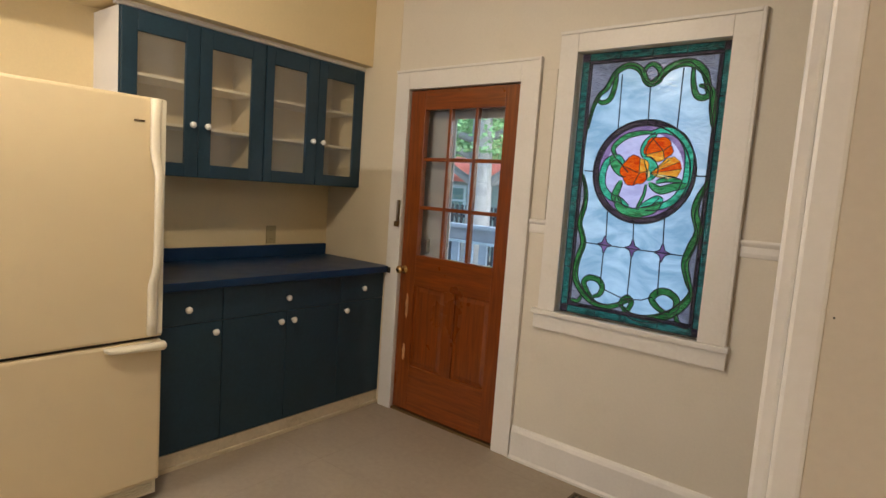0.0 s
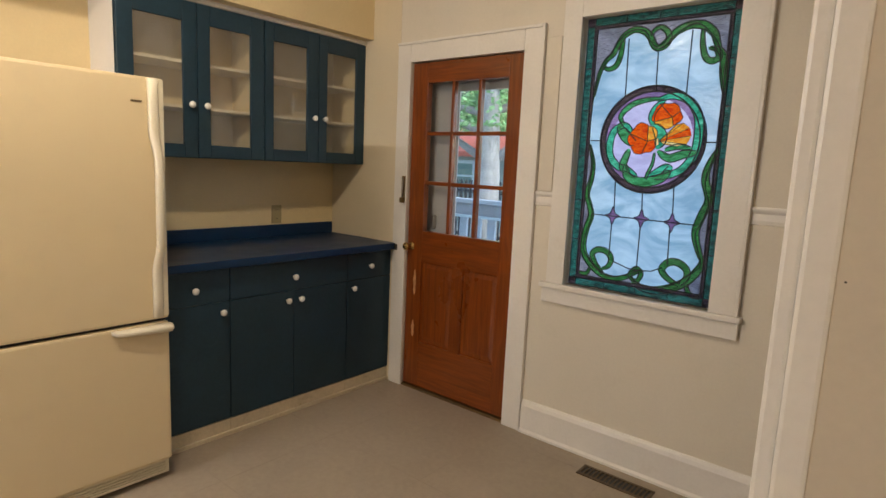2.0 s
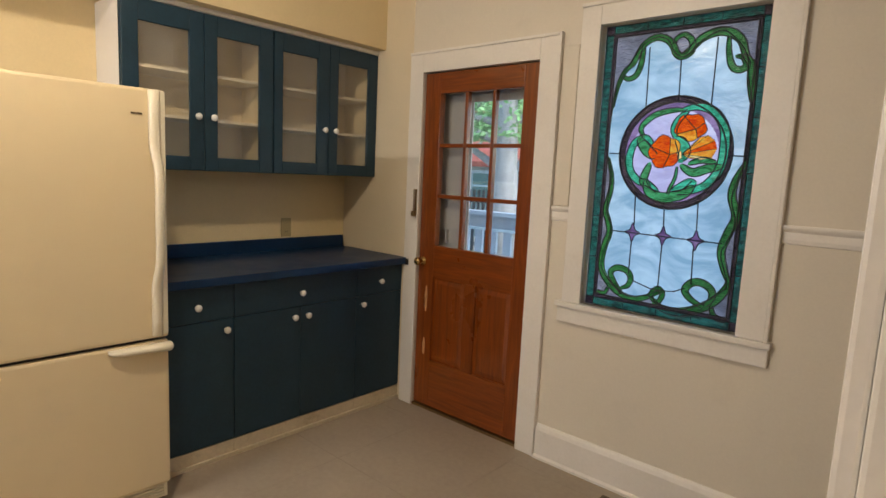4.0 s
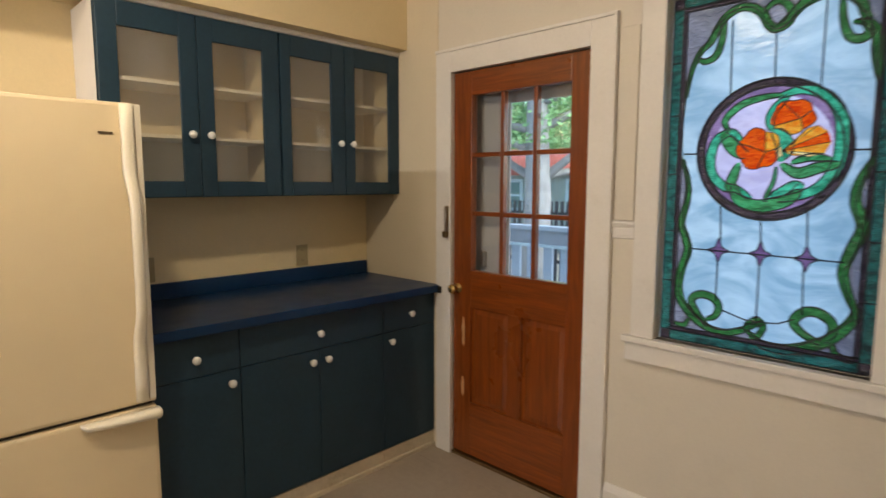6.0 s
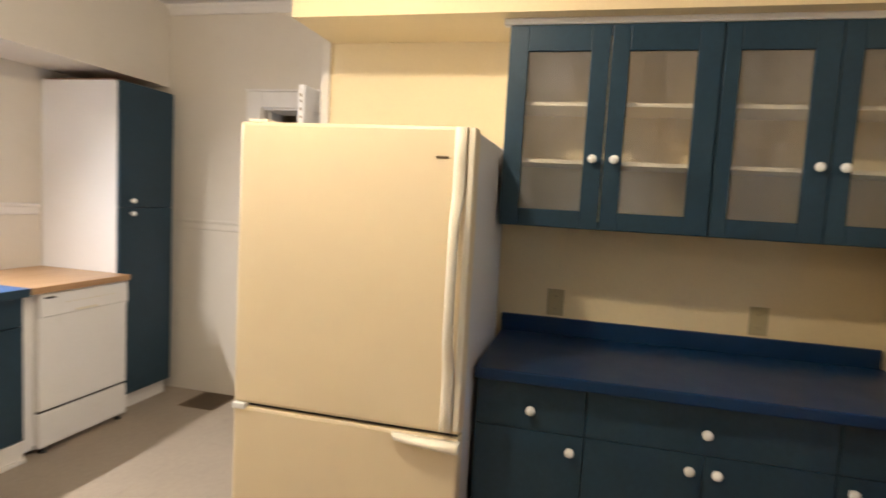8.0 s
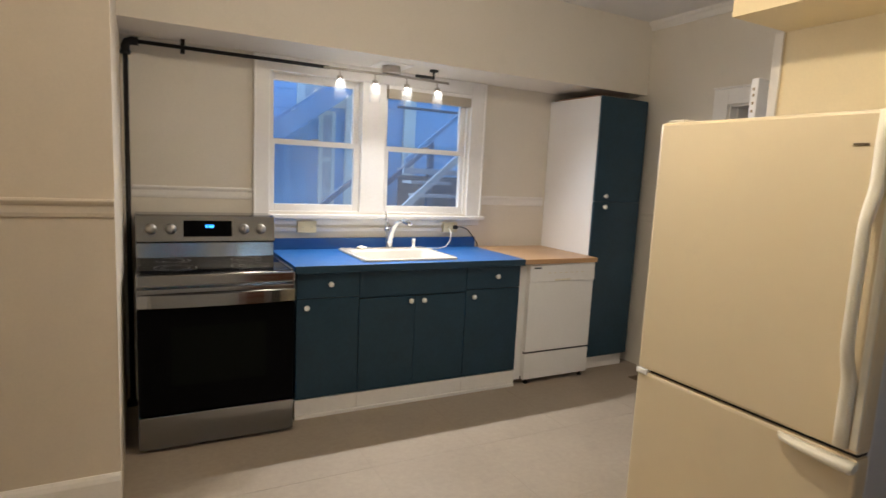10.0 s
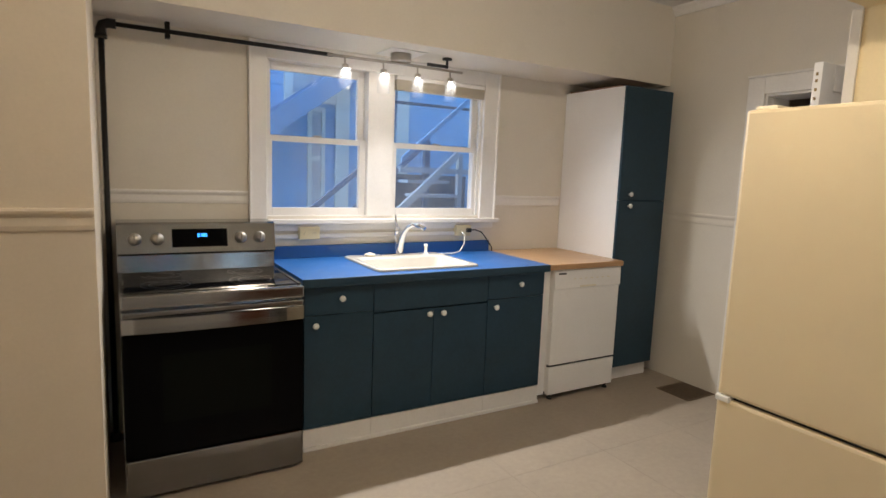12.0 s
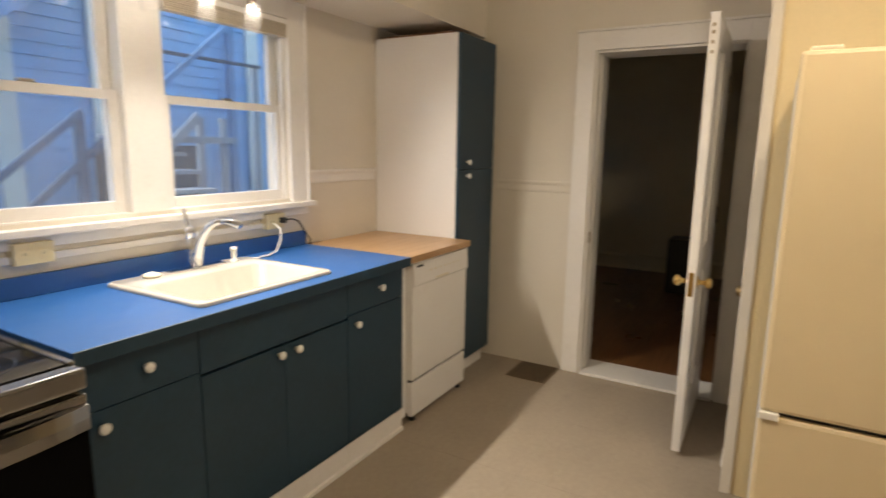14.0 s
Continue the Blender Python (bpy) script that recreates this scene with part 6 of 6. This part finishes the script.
def house(name, x0, x1, y0, y1, height, wall_mat, label, face, windows, pane_mat=None, roof_mat=None):
    """A boarded house; face is the y of the side that is seen."""
    h = thing(name, ((x0 + x1) / 2, (y0 + y1) / 2, -0.45), label, "house")
    part("wall", boxes((x0, x1, y0, y1, -0.45, height)), wall_mat, h)
    s = -1 if face == y0 else 1
    bm = bmesh.new()
    z = -0.4
    while z < height - 0.05:
        profile_run(bm, (x0, face, z), (x1, face, z), (0, s, 0), [(0, 0), (0.022, 0.0), (0.006, 0.118), (0, 0.118)])
        z += 0.118
    part("clapboards", bm, wall_mat, h)
    for wx0, wx1, wz0, wz1 in windows:
        e = 0.1 if wx1 - wx0 > 0.3 else 0.05
        w = part("window", boxes((wx0 - e, wx0, face, face + 0.05 * s, wz0 - e, wz1 + e), (wx1, wx1 + e, face, face + 0.05 * s, wz0 - e, wz1 + e), (wx0, wx1, face, face + 0.05 * s, wz1, wz1 + e), (wx0, wx1, face, face + 0.06 * s, wz0 - e, wz0), (wx0, wx1, face, face + 0.04 * s, (wz0 + wz1) / 2 - 0.03, (wz0 + wz1) / 2 + 0.03)), M_HOUSETRIM, h)
        part("pane", boxes((wx0, wx1, face + 0.022 * s, face + 0.028 * s, wz0, wz1)), pane_mat or M_TEALSASH, w, "reflecting window pane")
    bm = bmesh.new()
    mid, e = (y0 + y1) / 2, 0.4
    tops = [[bm.verts.new((x, y, z)) for y, z in ((y0 - e, height - 0.1), (mid, height + 2.2), (y1 + e, height - 0.1), (y1 + e, height - 0.25), (mid, height + 2.05), (y0 - e, height - 0.25))] for x in (x0 - e, x1 + e)]
    for i in range(6):
        bm.faces.new((tops[0][i], tops[0][(i + 1) % 6], tops[1][(i + 1) % 6], tops[1][i]))
    part("roof", bm, roof_mat or M_ROOF, h)
    return h


house("red_roofed_house", -16.0, -6.0, 15.0, 22.0, 1.95, M_TEALWALL, "grey-green boarded house with a red roof beyond the porch", 15.0, ((-11.75, -11.05, 0.75, 1.50), (-9.4, -8.7, 0.75, 1.50)), M_TEALSASH, M_REDROOF)
fence = thing("picket_fence", (-7.2, 9.6, -0.45), "dark painted picket fence beyond the porch", "fence")
part("top_rail", boxes((-9.6, -4.8, 9.63, 9.67, 0.92, 0.98)), M_FENCE, fence)
part("bottom_rail", boxes((-9.6, -4.8, 9.63, 9.67, 0.10, 0.16)), M_FENCE, fence)
picket = part("picket", boxes((-0.028, 0.028, 9.60, 9.63, -0.45, 1.16)), M_FENCE, fence)
picket.location.x = -9.55
for i in range(1, 43):
    o = picket.copy()
    scene.collection.objects.link(o)
    o.location.x = -9.55 + 0.11 * i


def tree(x, y, height, seed, label, spread=2.6, low=1.2):
    rnd = random.Random(seed)
    t = thing("tree", (x, y, -0.45), label, "tree")
    bm = bmesh.new()
    tube(bm, [(x, y, -0.45), (x + 0.05, y, height * 0.2), (x - 0.04, y + 0.06, height * 0.42), (x + 0.1, y, height * 0.7)], [0.26, 0.21, 0.17, 0.08], 10)
    tips = []
    for i in range(14):
        a, z0 = rnd.random() * 6.28, height * (0.22 + 0.4 * rnd.random())
        r = spread * (0.5 + 0.5 * rnd.random())
        tip = (x + r * math.cos(a), y + r * math.sin(a), z0 + height * 0.22 * rnd.random())
        mid = (x + r * 0.5 * math.cos(a), y + r * 0.5 * math.sin(a), z0 + 0.15 * height * rnd.random())
        tube(bm, [(x, y, z0 * 0.95), mid, tip], [0.08, 0.05, 0.02], 6)
        tips += [tip, mid]
    part("trunk", bm, M_BARK, t)
    verts, faces = [], []
    for i in range(14000):
        c = rnd.choice(tips)
        p = Vector((c[0] + rnd.gauss(0, 0.55), c[1] + rnd.gauss(0, 0.55), max(low, c[2] + rnd.gauss(0.1, 0.5))))
        a, b = rnd.random() * 6.28, rnd.uniform(-0.9, 0.9)
        u = Vector((math.cos(a) * math.cos(b), math.sin(a) * math.cos(b), math.sin(b))) * rnd.uniform(0.03, 0.065)
        v = u.orthogonal().normalized() * u.length * 0.5
        k = len(verts)
        verts += [p - u, p + v, p + u, p - v]
        faces.append((k, k + 1, k + 2, k + 3))
    me = bpy.data.meshes.new("crown")
    me.from_pydata([tuple(v) for v in verts], [], faces)
    me.materials.append(M_LEAF)
    cr = new("crown", me)
    cr.parent = t
    cr.matrix_parent_inverse = Matrix.Translation((-x, -y, 0.45))
    return t


tree(-6.25, 9.0, 6.2, 4, "leafy green tree beside the porch", 2.6, 2.1)
tree(-10.8, 13.2, 7.0, 9, "tall leafy green tree before the red-roofed house", 3.0, 2.7)

# ---- outside, south: blue neighbour house with stairs ----
house("blue_house", -9.0, 3.0, -12.0, -4.6, 6.0, M_BLUEHOUSE, "blue boarded neighbouring house with pale trim", -4.6, ((-3.30, -3.18, 1.0, 2.15), (-3.42, -2.94, 2.35, 3.7)), M_PALEPANE)
bh = thing("corner_board", (-3.2, -4.5, -0.45), "pale painted vertical trim boards on blue house", "trim")
for x in (-3.66, -4.50, -2.2, -6.4):
    part("board", boxes((x, x + 0.18, -4.575, -4.54, -0.45, 5.9), bevel=0.004), M_HOUSETRIM, bh)
stair = thing("outdoor_stair", (-4.5, -3.6, -0.45), "weathered blue-grey wooden outdoor staircase", "stair")


def stair_flight(x0, z0, x1, z1, y0, y1, n):
    for y in (y0, y1 - 0.05):
        bm = bmesh.new()
        d = 0.13
        vs = [[bm.verts.new((x, yy, z)) for x, z in ((x0, z0 - d), (x1, z1 - d), (x1, z1 + d), (x0, z0 + d))] for yy in (y, y + 0.05)]
        bm.faces.new(vs[0])
        bm.faces.new(vs[1][::-1])
        for i in range(4):
            bm.faces.new((vs[0][i], vs[1][i], vs[1][(i + 1) % 4], vs[0][(i + 1) % 4]))
        part("stringer", bm, M_STAIR, stair)
        bm = bmesh.new()
        tube(bm, [(x0, y + 0.025, z0 + 0.95), (x1, y + 0.025, z1 + 0.95)], 0.04, 6)
        part("handrail", bm, M_STAIR, stair)
    for i in range(n):
        t = (i + 0.5) / n
        x, z = x0 + (x1 - x0) * t, z0 + (z1 - z0) * t
        part("tread", boxes((x - 0.14, x + 0.14, y0 + 0.05, y1 - 0.05, z - 0.02, z + 0.02), bevel=0.003), M_STAIR, stair)
    for t in (0.02, 0.98):
        x, z = x0 + (x1 - x0) * t, z0 + (z1 - z0) * t
        for y in (y0 - 0.062, y1 + 0.002):
            part("post", boxes((x - 0.04, x + 0.04, y, y + 0.06, -0.45, z + 0.90)), M_STAIR, stair)


stair_flight(-1.5, 1.16, -6.0, 4.40, -4.45, -3.9, 18)
bm = bmesh.new()
profile_run(bm, (-1.5, -4.42, 1.03), (-6.0, -4.42, 4.27), (0, 1, 0), [(0, 0), (0.49, 0), (0.49, 0.012), (0, 0.012)])
part("soffit_board", bm, M_STAIR, stair, "boarded underside of the stair")
for y, x0, z0, x1, z1 in ((-3.75, -2.6, 0.70, -3.75, 1.64), (-3.80, -3.2, 0.76, -4.4, 1.80)):
    bm = bmesh.new()
    profile_run(bm, (x0, y, z0), (x1, y, z1), (0, 1, 0), [(0, 0), (0.04, 0), (0.04, 0.075), (0, 0.075)])
    part("lower_rail", bm, M_DARKRAIL, stair, "sloping lower handrail")
    for t in (0.0, 1.0):
        x, z = x0 + (x1 - x0) * t, z0 + (z1 - z0) * t
        part("rail_post", boxes((x - 0.035, x + 0.035, y - 0.07, y, -0.45, z + 0.04)), M_DARKRAIL, stair)
steps = thing("outdoor_steps", (-4.3, -3.2, -0.45), "pale grey wooden steps with side boards outside", "stair")
for i in range(7):
    part("tread", boxes((-4.54, -3.98, -2.75 - 0.2 * i, -2.49 - 0.2 * i, 0.55 + 0.155 * i, 0.585 + 0.155 * i), bevel=0.004), M_PALESTAIR, steps)
bm = bmesh.new()
vs = [[bm.verts.new((x, y, z)) for x, z in ((-3.66, 0.86), (-4.52, 1.62), (-4.52, 1.72), (-3.66, 0.96))] for y in (-3.32, -3.27)]
bm.faces.new(vs[0])
bm.faces.new(vs[1][::-1])
for i in range(4):
    bm.faces.new((vs[0][i], vs[1][i], vs[1][(i + 1) % 4], vs[0][(i + 1) % 4]))
part("handrail", bm, M_PALESTAIR, steps)
part("cross_beam", boxes((-4.98, -3.80, -3.36, -3.325, 1.445, 1.505), bevel=0.004), M_PALESTAIR, steps)
for x in (-4.60, -4.86, -5.26):
    part("post", boxes((x - 0.03, x + 0.03, -3.40, -3.345, -0.45, 1.68 if x > -5 else 2.22), bevel=0.004), M_PALESTAIR, steps)
bm = bmesh.new()
profile_run(bm, (-3.80, -3.32, 1.55), (-4.95, -3.32, 2.53), (0, 1, 0), [(0, 0), (0.035, 0), (0.035, 0.06), (0, 0.06)])
part("upper_rail", bm, M_STAIR, steps)
part("dark_beam", boxes((-5.3, -3.7, -3.34, -3.31, 2.185, 2.215), bevel=0.003), M_SHADEPANEL, steps, "thin dark crossbar")
# added dark panel carries the shade behind the steps in its colour
part("back_panel", boxes((-5.3, -4.18, -4.36, -4.33, -0.45, 1.42)), M_SHADEPANEL, steps, "dark panel put in for the shade under the stair")
part("side_board", boxes((-4.545, -4.51, -4.0, -2.5, -0.45, 0.5)), M_PALESTAIR, steps)
